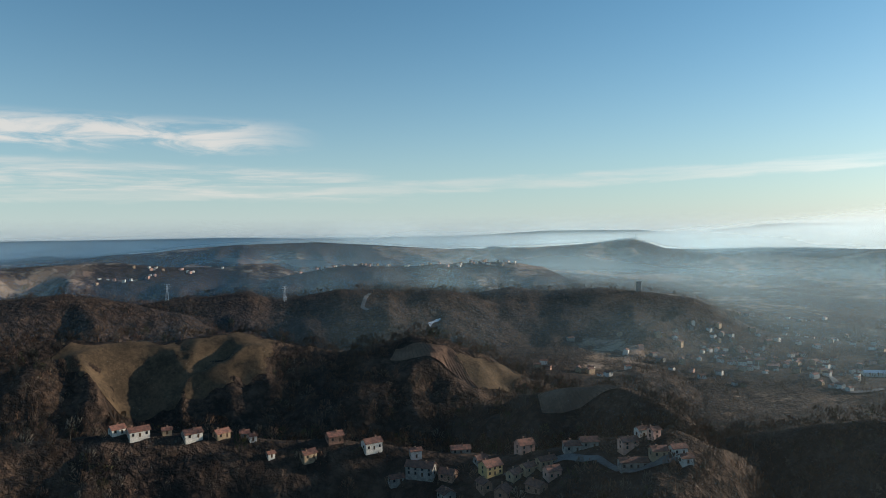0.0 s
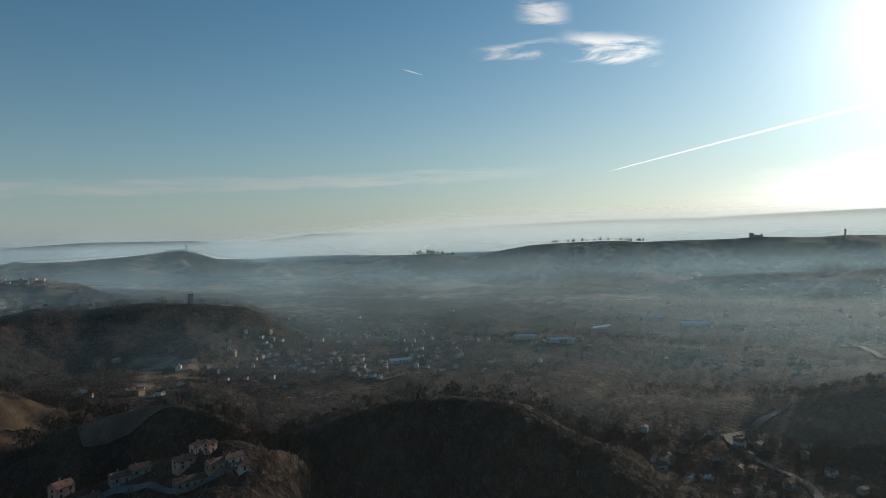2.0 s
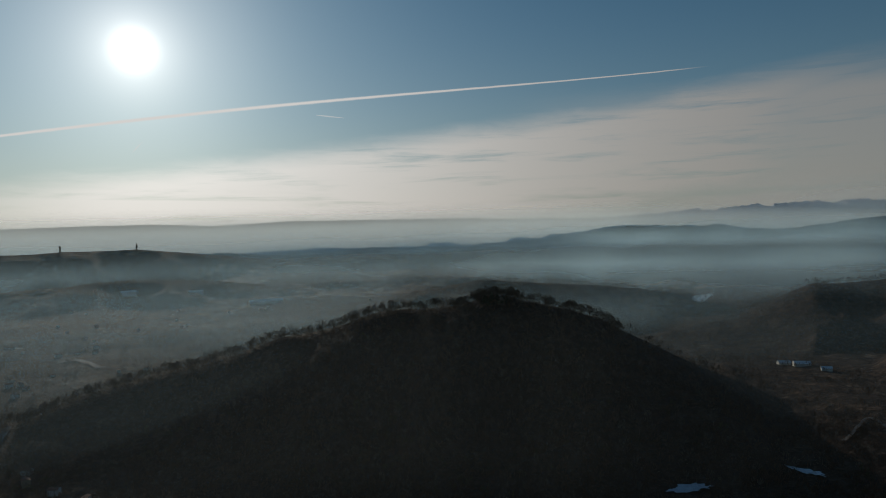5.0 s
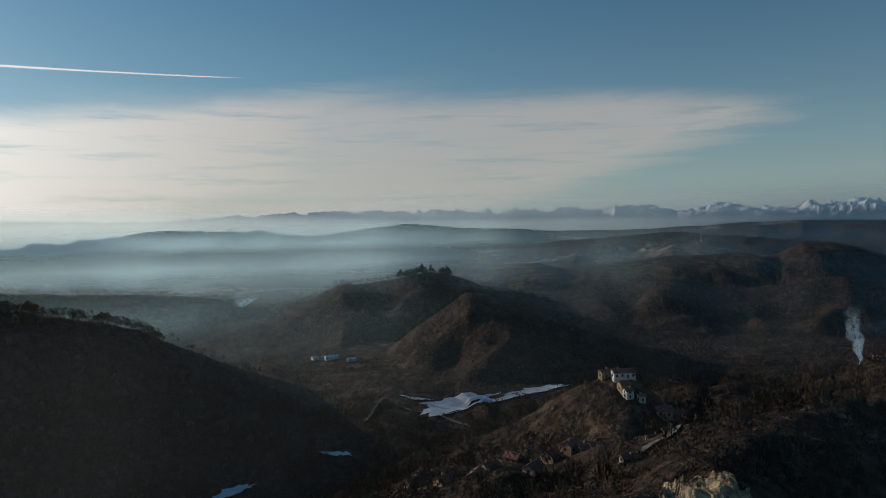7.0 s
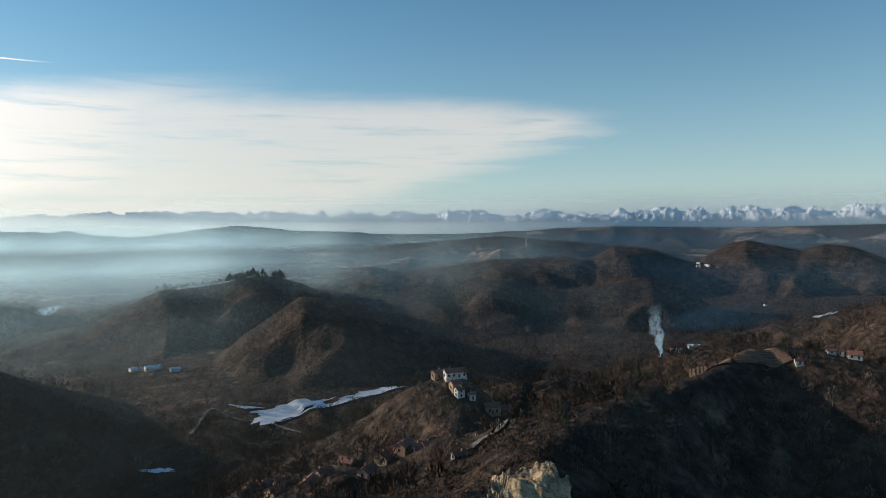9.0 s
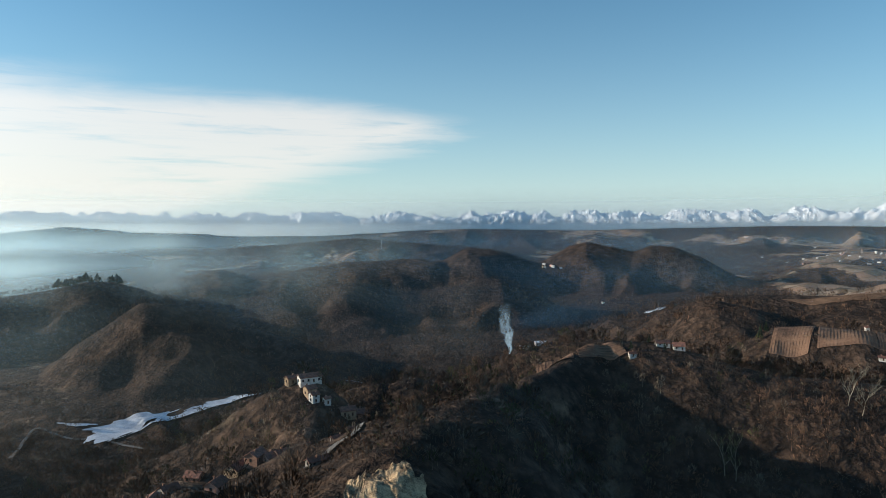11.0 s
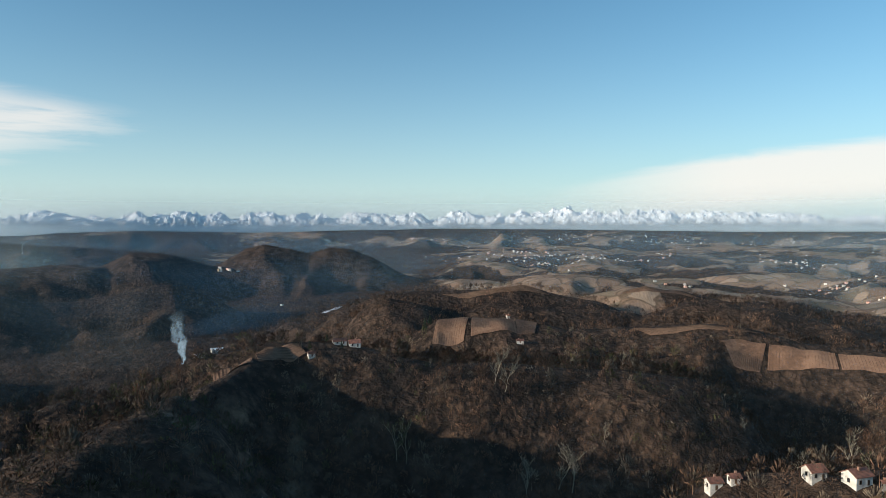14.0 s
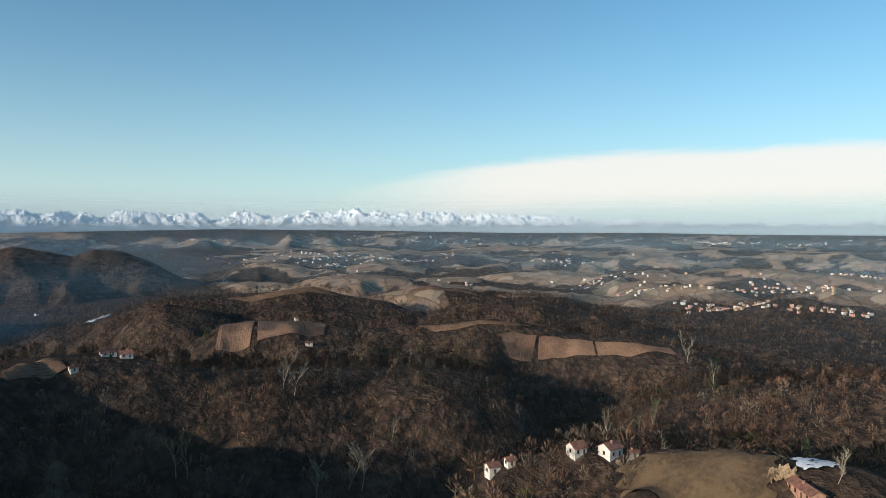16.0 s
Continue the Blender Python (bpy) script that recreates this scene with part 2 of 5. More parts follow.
def twig_material(name, dark, light, size):
    """Interlaced bare twigs, which take the light as a soft crown does: turned by the crown's lean."""
    m, net = material(name)
    pos = net.node("ShaderNodeNewGeometry")
    lean = net.vmath("NORMALIZE", net.node("ShaderNodeAttribute", out=1, attribute_name="crown_lean"))
    mixed = net.math("ADD", net.math("MULTIPLY", net.noise(pos, 1 / size, 4.0, 0.6), 0.6), net.math("MULTIPLY", net.noise(pos, 0.4, 3.0, 0.6), 0.4))
    tone = net.node("ShaderNodeAttribute", out=2, attribute_name="tree_tone")
    colour = net.mix(net.math("ADD", net.math("MULTIPLY", net.ramp01(mixed, 0.34, 0.66), 0.5), net.math("MULTIPLY", tone, 0.55)), dark, light)
    return finish(m, net, net.node("ShaderNodeBsdfDiffuse", {"Color": colour, "Roughness": 0.6, "Normal": lean}))


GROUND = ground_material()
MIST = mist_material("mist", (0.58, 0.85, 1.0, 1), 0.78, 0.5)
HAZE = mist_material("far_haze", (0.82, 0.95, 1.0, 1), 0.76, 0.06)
MOUNTAIN = mountain_material()
BARE = surface("bare_branches", (0.020, 0.0145, 0.011), (0.125, 0.080, 0.056), 16.0, bump=0.0)
TWIGS = twig_material("bare_twigs", (0.041, 0.025, 0.017), (0.262, 0.157, 0.103), 26.0)
GREY_TWIGS = twig_material("grey_twigs", (0.060, 0.047, 0.034), (0.30, 0.24, 0.175), 14.0)
GREEN_TWIGS = twig_material("ivy_twigs", (0.030, 0.031, 0.013), (0.14, 0.135, 0.060), 14.0)
PALE = surface("pale_bark", (0.15, 0.130, 0.095), (0.33, 0.285, 0.210), 5.0, bump=0.1)
PINE = surface("pine_needles", (0.010, 0.016, 0.008), (0.035, 0.05, 0.022), 4.0, bump=0.0)
IVY = surface("ivy_green_twigs", (0.030, 0.034, 0.013), (0.125, 0.125, 0.055), 4.0, bump=0.0)


# ---- mesh helpers ----
def mesh_object(name, verts, faces, mat, parent=None):
    me = bpy.data.meshes.new(name)
    me.from_pydata([tuple(v) for v in verts], [], [tuple(f) for f in faces])
    me.materials.append(mat)
    ob = new(name, me)
    ob.parent = parent
    return ob


def array_mesh(name, verts, loops, size, mat):
    """A mesh from arrays: verts (n, 3) and loops (m, size), with all faces of one size."""
    me = bpy.data.meshes.new(name)
    me.vertices.add(len(verts))
    me.vertices.foreach_set("co", np.asarray(verts, np.float32).ravel())
    me.loops.add(loops.size)
    me.loops.foreach_set("vertex_index", np.asarray(loops, np.int32).ravel())
    me.polygons.add(len(loops))
    me.polygons.foreach_set("loop_start", np.arange(0, loops.size, size, dtype=np.int32))
    me.update(calc_edges=True)
    me.materials.append(mat)
    return me


def sheet(name, rows, cols, verts, mat, smooth=True, flip=False):
    """A grid of rows x cols vertices as one mesh."""
    i = np.arange(rows - 1)[:, None] * cols + np.arange(cols - 1)[None]
    quads = np.stack([i, i + 1, i + cols + 1, i + cols], -1).reshape(-1, 4)
    me = array_mesh(name, verts, quads[:, ::-1] if flip else quads, 4, mat)
    me.polygons.foreach_set("use_smooth", np.full(len(me.polygons), smooth))
    return me


# ---- the shape of the land ----
def hashed(i, j, seed):
    h = (i * 374761393 + j * 668265263 + seed * 974711) & 0x7FFFFFFF
    h = ((h ^ (h >> 13)) * 1274126177) & 0x7FFFFFFF
    return ((h ^ (h >> 16)) & 0xFFFF) / 65535.0


def value_noise(x, y, seed=0):
    """Smooth noise from 0 to 1 on a unit lattice."""
    i, j = np.floor(x).astype(np.int64), np.floor(y).astype(np.int64)
    u, v = x - i, y - j
    u, v = u * u * (3 - 2 * u), v * v * (3 - 2 * v)
    a, b = hashed(i, j, seed), hashed(i + 1, j, seed)
    c, d = hashed(i, j + 1, seed), hashed(i + 1, j + 1, seed)
    return (a + (b - a) * u) * (1 - v) + (c + (d - c) * u) * v


def fractal(x, y, size, octaves=4, seed=0):
    """Fractal noise about 0, roughly -1 to 1, with the largest bumps `size` metres across."""
    total, amp = 0, 1.0
    for k in range(octaves):
        total = total + amp * (2 * value_noise(x / size + 17.3 * k, y / size - 9.1 * k, seed + k) - 1)
        size, amp = size / 2.03, amp * 0.5
    return total


def step(a, b, x):
    u = np.clip((x - a) / (b - a), 0, 1)
    return u * u * (3 - 2 * u)


def plan(az, d):
    """The plan's x, y for a bearing clockwise from +y in degrees and a distance."""
    return d * np.sin(np.radians(az)), d * np.cos(np.radians(az))


def sector(az, a, b, soft=6.0):
    return step(a - soft, a + soft, az) * (1 - step(b - soft, b + soft, az))


def base_height(x, y):
    """The valley floors: a bench below the camera, valleys round it, and the plain that climbs towards the horizon."""
    d = np.hypot(x, y)
    az = np.degrees(np.arctan2(x, y))
    az = np.where(az < -60, az + 360, az)
    floor = 22.0 - 17 * sector(az, 18, 118, 9) + 22 * sector(az, 182, 262, 9)
    inner = 300 - 70 * sector(az, 48, 125, 8) - 120 * sector(az, 22, 60, 6)
    z = 78 + (floor - 78) * step(inner, inner + 210, d)
    z = z + 14 * fractal(x, y, 420, 3, 40) * step(500, 1100, d) * (1 - 0.8 * sector(az, 112, 150, 5) * (1 - step(850, 1000, d)))
    z = z + (34 * (1 - np.abs(fractal(x, y, 700, 3, 50))) - 4) * sector(az, 180, 262, 8) * step(900, 1500, d)
    z = z + (46 * (1 - np.abs(fractal(x, y, 300, 3, 57))) - 34) * sector(az, 184, 262, 6) * step(1000, 1400, d) * (1 - 0.5 * step(3000, 4200, d))
    z = z - 112 * np.exp(-((x + 175) ** 2 + (y - 205) ** 2) / (2 * 135.0 ** 2))
    z = z - 48 * np.exp(-((x + 70) ** 2 + (y + 345) ** 2) / (2 * 85.0 ** 2))
    rise = np.clip((d - 2300) / 2500, 0, 1)
    return z + (180 - z) * rise ** 1.6


def add_ridge(x, y, z, base, width, points):
    """Raise a ridge along the crest points (bearing, distance, height), falling off to both sides over `width` metres."""
    px, py = plan(np.array([p[0] for p in points]), np.array([p[1] for p in points], float))
    pz = np.array([p[2] for p in points], float)
    near = np.where((x > px.min() - width) & (x < px.max() + width) & (y > py.min() - width) & (y < py.max() + width))[0]
    if not len(near):
        return
    qx, qy = x[near], y[near]
    best, crest, along, run = np.full(len(near), 1e9), np.zeros(len(near)), np.zeros(len(near)), 0.0
    for k in range(len(px) - 1):
        ex, ey = px[k + 1] - px[k], py[k + 1] - py[k]
        length = math.hypot(ex, ey)
        s = np.clip(((qx - px[k]) * ex + (qy - py[k]) * ey) / (length * length), 0, 1)
        dist = np.hypot(qx - px[k] - s * ex, qy - py[k] - s * ey)
        closer = dist < best
        best[closer], crest[closer], along[closer] = dist[closer], (pz[k] + s * (pz[k + 1] - pz[k]))[closer], (run + s * length)[closer]
        run += length
    full = max(pz.max() - 15, 20)
    far = best / (width * np.clip(0.5 + 0.5 * (crest - 15) / full, 0.4, 1))
    bend = fractal(qx, qy, width * 0.7, 2, 19)
    spur = 1 - 2 * np.abs(2 * value_noise(along / (0.36 * width) + 0.5 * bend + width, far * 0.9 + 0.3 * bend, 31) - 1)
    u = np.clip(far * (1 + 0.20 * fractal(qx, qy, width * 0.55, 3, 7) - 0.26 * spur * step(0.05, 0.45, far)), 0, 1)
    tent = 1 - (np.sqrt(u * u + 0.0064) - 0.08) / (math.sqrt(1.0064) - 0.08)
    shape = 0.68 * tent + 0.32 * (0.5 + 0.5 * np.cos(math.pi * u))
    gully = np.abs(fractal(qx, qy, width * 0.42, 3, 11)) * np.clip(crest - base[near], 0, 200) * 0.34 * (shape * (1 - shape) * 4)
    h = base[near] + (crest - base[near]) * shape - gully
    old = z[near]
    k = 5.0
    mix = np.clip(0.5 + 0.5 * (h - old) / k, 0, 1)
    z[near] = old * (1 - mix) + h * mix + k * mix * (1 - mix) * np.clip(1 - shape, 0, 1)


RIDGES = []


def ridge(name, width, *crest):
    """A ridge or hill: its half width and its crest as (bearing, distance, height)."""
    RIDGES.append((name, width, crest))


ridge("far_ridge_a", 500, (-32.7, 4500, 194), (-25.6, 4500, 193), (-16.6, 4500, 195), (-6.7, 4500, 171), (-1.6, 4500, 179), (3.6, 4500, 191), (8.7, 4500, 211), (16.3, 4500, 205), (18.8, 4500, 177))
ridge("town_ridge", 600, (-20.4, 3600, 145), (-16.6, 3600, 160), (-10.4, 3600, 167), (-6.7, 3600, 151), (-4.0, 3600, 140), (0.3, 3600, 121), (4.5, 3600, 117), (7.7, 3600, 123), (10.9, 3600, 135), (12.7, 3600, 145), (14.1, 3600, 156), (15.4, 3600, 160), (16.7, 3600, 136), (18.4, 3600, 99))
ridge("left_plateau", 430, (-34.7, 2300, 116), (-32.8, 2300, 122), (-30.4, 2300, 125), (-25.6, 2300, 128), (-22.1, 2300, 110), (-17.5, 2300, 105), (-15.6, 2300, 115), (-14.0, 2300, 112), (-12.3, 2300, 88))
ridge("village_ridge", 360, (-11.8, 2000, 96), (-8.6, 2000, 113), (-3.0, 2000, 109), (0.7, 2000, 112), (3.1, 2000, 119), (6.3, 2000, 113), (8.2, 2000, 101), (10.0, 2000, 68))
ridge("knob_ridge", 450, (12.7, 3300, 50), (14.5, 3300, 76), (16.2, 3300, 98), (18.8, 3300, 87), (20.5, 3300, 97), (22.5, 3300, 74), (24.5, 3300, 66), (26.0, 3300, 76), (27.5, 3300, 64))
ridge("tower_hill", 300, (-2.1, 1300, 88), (0.7, 1296, 84), (3.0, 1292, 87), (5.4, 1288, 96), (8.2, 1283, 92), (10.4, 1279, 100), (12.7, 1275, 102), (15.8, 1271, 96), (17.9, 1267, 89), (20.0, 1262, 78), (22.1, 1258, 58), (24.1, 1254, 33), (26.7, 1250, 17))
ridge("cliff_hill", 240, (-36.0, 1050, 119), (-32.8, 1042, 123), (-30.1, 1033, 127), (-28.6, 1025, 131), (-27.0, 1017, 127), (-24.5, 1008, 117), (-21.8, 1000, 100))
ridge("dark_ridge", 270, (-24.5, 1150, 95), (-22.1, 1150, 101), (-17.6, 1150, 109), (-15.8, 1150, 112), (-14.1, 1150, 99), (-11.8, 1150, 107), (-8.6, 1150, 113), (-6.3, 1150, 108), (-4.5, 1150, 110), (-3.1, 1150, 100), (-1.2, 1150, 104))
ridge("brown_ridge", 150, (-36.7, 660, 114), (-32.9, 659, 114), (-30.9, 658, 117), (-28.5, 656, 119), (-25.7, 655, 113), (-21.8, 654, 109), (-17.6, 653, 111), (-16.8, 652, 112), (-14.2, 651, 104), (-12.4, 649, 97), (-8.8, 648, 88), (-6.9, 647, 95), (-4.6, 646, 100), (-2.7, 645, 105), (0.1, 644, 100), (3.0, 642, 88), (5.3, 641, 73), (7.1, 640, 64))
ridge("dark_knoll", 120, (11.7, 820, 24), (13.5, 820, 33), (15.7, 820, 40), (18.3, 820, 34), (20.4, 820, 19))
ridge("vine_spur", 110, (6.7, 560, 70), (9.0, 544, 76), (12.6, 528, 82), (14.8, 512, 84), (16.6, 496, 83), (18.3, 480, 82))
ridge("village_spur", 120, (-37.5, 430, 93), (-33.1, 427, 91), (-28.9, 425, 90), (-25.1, 422, 90), (-17.8, 419, 83), (-10.7, 416, 78), (-5.2, 414, 75), (-1.4, 411, 72), (5.2, 408, 68), (9.8, 405, 73), (14.4, 403, 80), (17.8, 400, 86))
ridge("near_dark_hill", 150, (19.9, 520, 48), (25.1, 516, 64), (28.9, 512, 76), (32.2, 508, 82), (34.5, 505, 80), (36.8, 501, 81), (39.0, 497, 80), (41.7, 493, 76), (43.4, 489, 71), (44.7, 485, 63), (47.2, 482, 54), (50.0, 478, 49), (52.3, 474, 39), (53.8, 470, 32))
ridge("trees_ridge", 480, (22.1, 3300, -19), (25.4, 3300, 35), (29.6, 3300, 73), (32.0, 3300, 102), (35.0, 3300, 117), (36.6, 3300, 105), (37.9, 3300, 90), (40.6, 3300, 119), (43.2, 3300, 142), (45.4, 3300, 150), (48.7, 3300, 156), (50.6, 3300, 154), (53.3, 3300, 143), (58.3, 3300, 147))
ridge("castle_ridge", 480, (51.1, 3300, 148), (58.8, 3300, 153), (60.6, 3300, 160), (63.5, 3300, 153), (66.3, 3300, 159), (71.4, 3300, 159), (75.1, 3300, 134), (78.2, 3300, 111), (82.2, 3300, 80), (84.3, 3300, 60), (88.4, 3300, 17), (91.5, 3300, -19))
ridge("valley_ridge", 330, (44.9, 2300, -62), (49.2, 2300, -19), (52.3, 2300, 11), (56.8, 2300, 53), (61.5, 2300, 64), (65.3, 2300, 66), (70.0, 2300, 76), (73.2, 2300, 73), (76.9, 2300, 61), (81.3, 2300, 40), (86.4, 2300, 42), (90.0, 2300, 37), (93.0, 2300, 50), (95.2, 2300, 44), (98.2, 2300, 38))
ridge("wood_hill", 190, (33.4, 1000, -23), (35.2, 1000, -5), (38.0, 1000, 11), (41.7, 1000, 23), (44.5, 1000, 16), (46.4, 1000, 13), (48.8, 1000, 3), (51.1, 1000, -7), (55.7, 1000, -18), (59.3, 1000, -34))
ridge("far_ridge_b", 500, (25.3, 4700, 232), (32.8, 4700, 228), (37.4, 4700, 251), (48.1, 4700, 274), (57.0, 4700, 270), (65.4, 4700, 289), (72.4, 4700, 292), (78.3, 4700, 268), (86.4, 4700, 282), (92.3, 4700, 281), (98.3, 4700, 273))
ridge("far_ridge_c", 500, (72.0, 4700, 262), (78.0, 4700, 276), (82.3, 4700, 290), (86.9, 4700, 287), (92.4, 4700, 281), (100.8, 4700, 262), (106.8, 4700, 249), (111.2, 4700, 251), (116.3, 4700, 228))
ridge("big_dark_hill", 275, (60.2, 780, 19), (63.2, 790, 25), (65.6, 790, 35), (69.4, 790, 50), (73.4, 780, 59), (75.4, 770, 64), (78.9, 760, 77), (82.0, 750, 90), (86.6, 742, 100), (88.9, 735, 108), (92.2, 730, 115), (96.0, 725, 120), (97.9, 720, 128), (99.3, 716, 133), (100.7, 716, 131), (101.8, 720, 123), (105.3, 725, 115), (108.0, 730, 104), (109.7, 731, 90), (114.0, 741, 64), (118.1, 750, 40), (123.8, 760, 6))
ridge("mist_ridge_a", 450, (84.8, 3000, -12), (91.3, 3000, -13), (93.7, 3000, -3), (98.4, 3000, -21), (104.4, 3000, -41), (109.8, 3000, -50))
ridge("mist_ridge_b", 420, (109.9, 3400, 80), (111.1, 3400, 85), (113.0, 3400, 86), (116.2, 3400, 63), (119.2, 3400, 36), (122.2, 3400, 7))
ridge("mist_ridge_c", 420, (101.9, 2700, 59), (103.9, 2700, 67), (107.3, 2700, 59), (109.9, 2700, 46), (112.6, 2700, 31), (116.2, 2700, 7))
ridge("mist_ridge_d", 480, (116.2, 4000, 54), (119.2, 4000, 96), (121.4, 4000, 105), (123.6, 4000, 105), (126.3, 4000, 82), (129.9, 4000, 74), (132.7, 4000, 57), (136.5, 4000, 56))
ridge("mist_ridge_e", 220, (125.4, 4500, 185), (128.1, 4500, 225), (130.4, 4500, 216), (133.7, 4500, 186), (138.4, 4500, 170))
ridge("shade_wood", 300, (98.8, 1600, 84), (103.8, 1583, 70), (105.9, 1567, 66), (111.0, 1550, 62), (113.7, 1533, 49), (115.3, 1517, 34), (116.9, 1500, 10))
ridge("castle_hill", 290, (118.2, 1300, 32), (121.3, 1300, 68), (123.5, 1300, 92), (126.2, 1300, 94), (128.0, 1300, 102), (130.4, 1300, 111), (132.2, 1300, 108), (134.6, 1300, 88), (136.9, 1300, 60))
ridge("round_hill", 205, (125.1, 950, 3), (127.3, 950, 25), (129.4, 950, 55), (132.1, 950, 83), (133.9, 950, 103), (135.7, 950, 101), (138.9, 950, 88), (141.7, 950, 67))
ridge("back_ridge", 310, (134.6, 1850, 58), (137.4, 1850, 78), (139.7, 1850, 94), (142.1, 1850, 76), (145.8, 1850, 89), (149.0, 1850, 105), (151.2, 1850, 112), (154.2, 1850, 119), (155.5, 1850, 119))
ridge("hill_a", 300, (155.0, 1900, 90), (157.8, 1900, 109), (159.7, 1900, 145), (161.6, 1900, 139), (163.9, 1900, 117), (166.3, 1900, 101))
ridge("hill_b", 310, (164.4, 2050, 80), (166.3, 2045, 106), (168.1, 2040, 147), (169.5, 2035, 157), (171.8, 2030, 141), (173.2, 2025, 128), (174.5, 2020, 146), (176.3, 2015, 144), (178.0, 2010, 120), (180.6, 2005, 68), (182.7, 2000, 47))
ridge("mid_ridge_w", 270, (134.6, 1350, 83), (138.1, 1354, 75), (141.3, 1357, 66), (144.3, 1361, 75), (146.4, 1364, 71), (147.7, 1368, 83), (150.4, 1371, 91), (153.2, 1375, 75), (155.5, 1379, 74), (157.8, 1382, 79), (160.6, 1386, 94), (162.5, 1389, 95), (164.9, 1393, 74), (167.2, 1396, 41), (170.0, 1400, 7))
ridge("blue_ridge", 430, (134.3, 3200, 44), (137.3, 3200, 83), (141.4, 3200, 116), (145.2, 3200, 128), (150.5, 3200, 152), (153.2, 3200, 138), (157.4, 3200, 121), (160.6, 3200, 99))
ridge("brown_knoll", 200, (173.6, 850, 52), (175.2, 850, 65), (176.8, 850, 93), (178.1, 850, 108), (179.4, 850, 114), (181.0, 850, 109))
ridge("vine_hill", 240, (180.2, 950, 108), (183.1, 950, 113), (185.9, 950, 116), (188.6, 950, 122), (190.4, 950, 122), (192.9, 950, 112), (195.6, 950, 104))
ridge("vine_field_hill", 160, (181.3, 720, 89), (183.5, 720, 103), (186.6, 720, 107), (189.6, 720, 107), (192.1, 720, 101))
ridge("farm_ridge", 190, (153.1, 560, 76), (155.3, 556, 93), (158.5, 551, 99), (162.1, 547, 97), (165.8, 542, 102), (168.6, 538, 110), (171.5, 533, 114), (174.8, 529, 115), (177.6, 524, 111), (180.8, 520, 105))
ridge("house_hill", 120, (135.1, 470, 57), (137.9, 464, 66), (139.5, 461, 74), (141.0, 457, 84), (142.9, 451, 92), (144.8, 447, 98), (146.4, 444, 101), (149.2, 438, 97), (151.1, 433, 86), (153.0, 430, 72))
ridge("quarry_spur", 95, (149.5, 300, 96), (152.0, 280, 105), (155.0, 262, 110))
ridge("terrace_ridge", 140, (152.5, 258, 104), (156.0, 310, 107), (160.0, 370, 107), (163.6, 425, 108), (167.0, 475, 108), (170.0, 515, 113))
ridge("forest_slope", 220, (184.8, 520, 100), (191.0, 525, 98), (197.5, 530, 95), (204.6, 535, 87), (211.5, 540, 84), (218.2, 545, 86), (224.5, 550, 85), (230.2, 555, 87), (234.3, 560, 93))
ridge("long_field_hill", 170, (191.0, 720, 82), (195.1, 720, 93), (199.4, 720, 98), (204.5, 720, 104), (207.8, 720, 101), (211.5, 720, 91), (216.0, 720, 88), (220.3, 720, 83))
ridge("far_field_hill", 230, (194.7, 1100, 92), (197.5, 1100, 103), (200.3, 1100, 110), (203.1, 1100, 107), (206.9, 1100, 92))
ridge("house_field", 90, (204.0, 313, 88), (207.0, 312, 95), (210.7, 311, 99), (213.9, 308, 101), (215.9, 307, 100), (219.6, 304, 107), (222.5, 302, 110), (225.7, 299, 112), (229.2, 294, 113), (232.1, 290, 113))
ridge("plateau", 600, (155.0, 4300, 179), (159.8, 4310, 189), (168.7, 4320, 178), (175.9, 4330, 190), (184.0, 4340, 201), (195.2, 4350, 193), (206.8, 4360, 180), (218.1, 4370, 182), (224.3, 4380, 174), (234.1, 4390, 172), (241.2, 4400, 172))
ridge("wood_band", 180, (204.5, 900, 109), (209.2, 900, 102), (213.8, 900, 89), (218.2, 900, 73), (224.4, 900, 61))
ridge("dark_hump", 260, (183.1, 2300, 41), (184.5, 2300, 75), (186.3, 2300, 94), (189.6, 2300, 85), (191.4, 2300, 65), (192.5, 2300, 44))
ridge("tan_hill", 230, (189.6, 1550, 76), (190.9, 1550, 92), (192.7, 1550, 98), (195.4, 1550, 99), (197.5, 1550, 82))
ridge("wood_ridge", 200, (194.9, 1500, 104), (196.7, 1500, 100), (198.8, 1500, 92), (201.7, 1500, 82), (204.8, 1500, 74))
ridge("tan_rise", 240, (197.5, 1750, 67), (200.0, 1750, 79), (203.7, 1750, 77), (206.3, 1750, 68), (208.9, 1750, 62))
ridge("far_rise", 380, (193.2, 2900, 87), (196.6, 2900, 100), (199.6, 2900, 90), (202.4, 2900, 103), (206.3, 2900, 88), (209.9, 2900, 102))
ridge("far_rise_b", 420, (206.9, 3500, 68), (211.5, 3500, 87), (215.9, 3500, 78), (220.3, 3500, 98), (225.5, 3500, 86), (230.1, 3500, 101), (235.2, 3500, 97))
ridge("near_rise", 220, (216.9, 1350, 50), (220.3, 1350, 69), (224.0, 1350, 62), (228.3, 1350, 79), (231.9, 1350, 72), (235.3, 1350, 72))


CUTS = []


def ravine(width, depth, *line):
    """A wooded ravine along (bearing, distance) points."""
    CUTS.append((width, depth, line))


ravine(95, 58, (176.5, 400), (182, 405), (188, 400), (194, 400))
ravine(75, 52, (210, 620), (211.5, 580), (212, 530), (209, 465), (205, 430))
ravine(100, 60, (174, 200), (178, 260), (183, 310), (188, 330))
ravine(70, 22, (214, 640), (219, 560), (222, 470), (219, 400))
ravine(95, 48, (-36, 325), (-20, 325), (-6, 318))
ravine(60, 24, (158, 560), (156, 480), (153.5, 420))


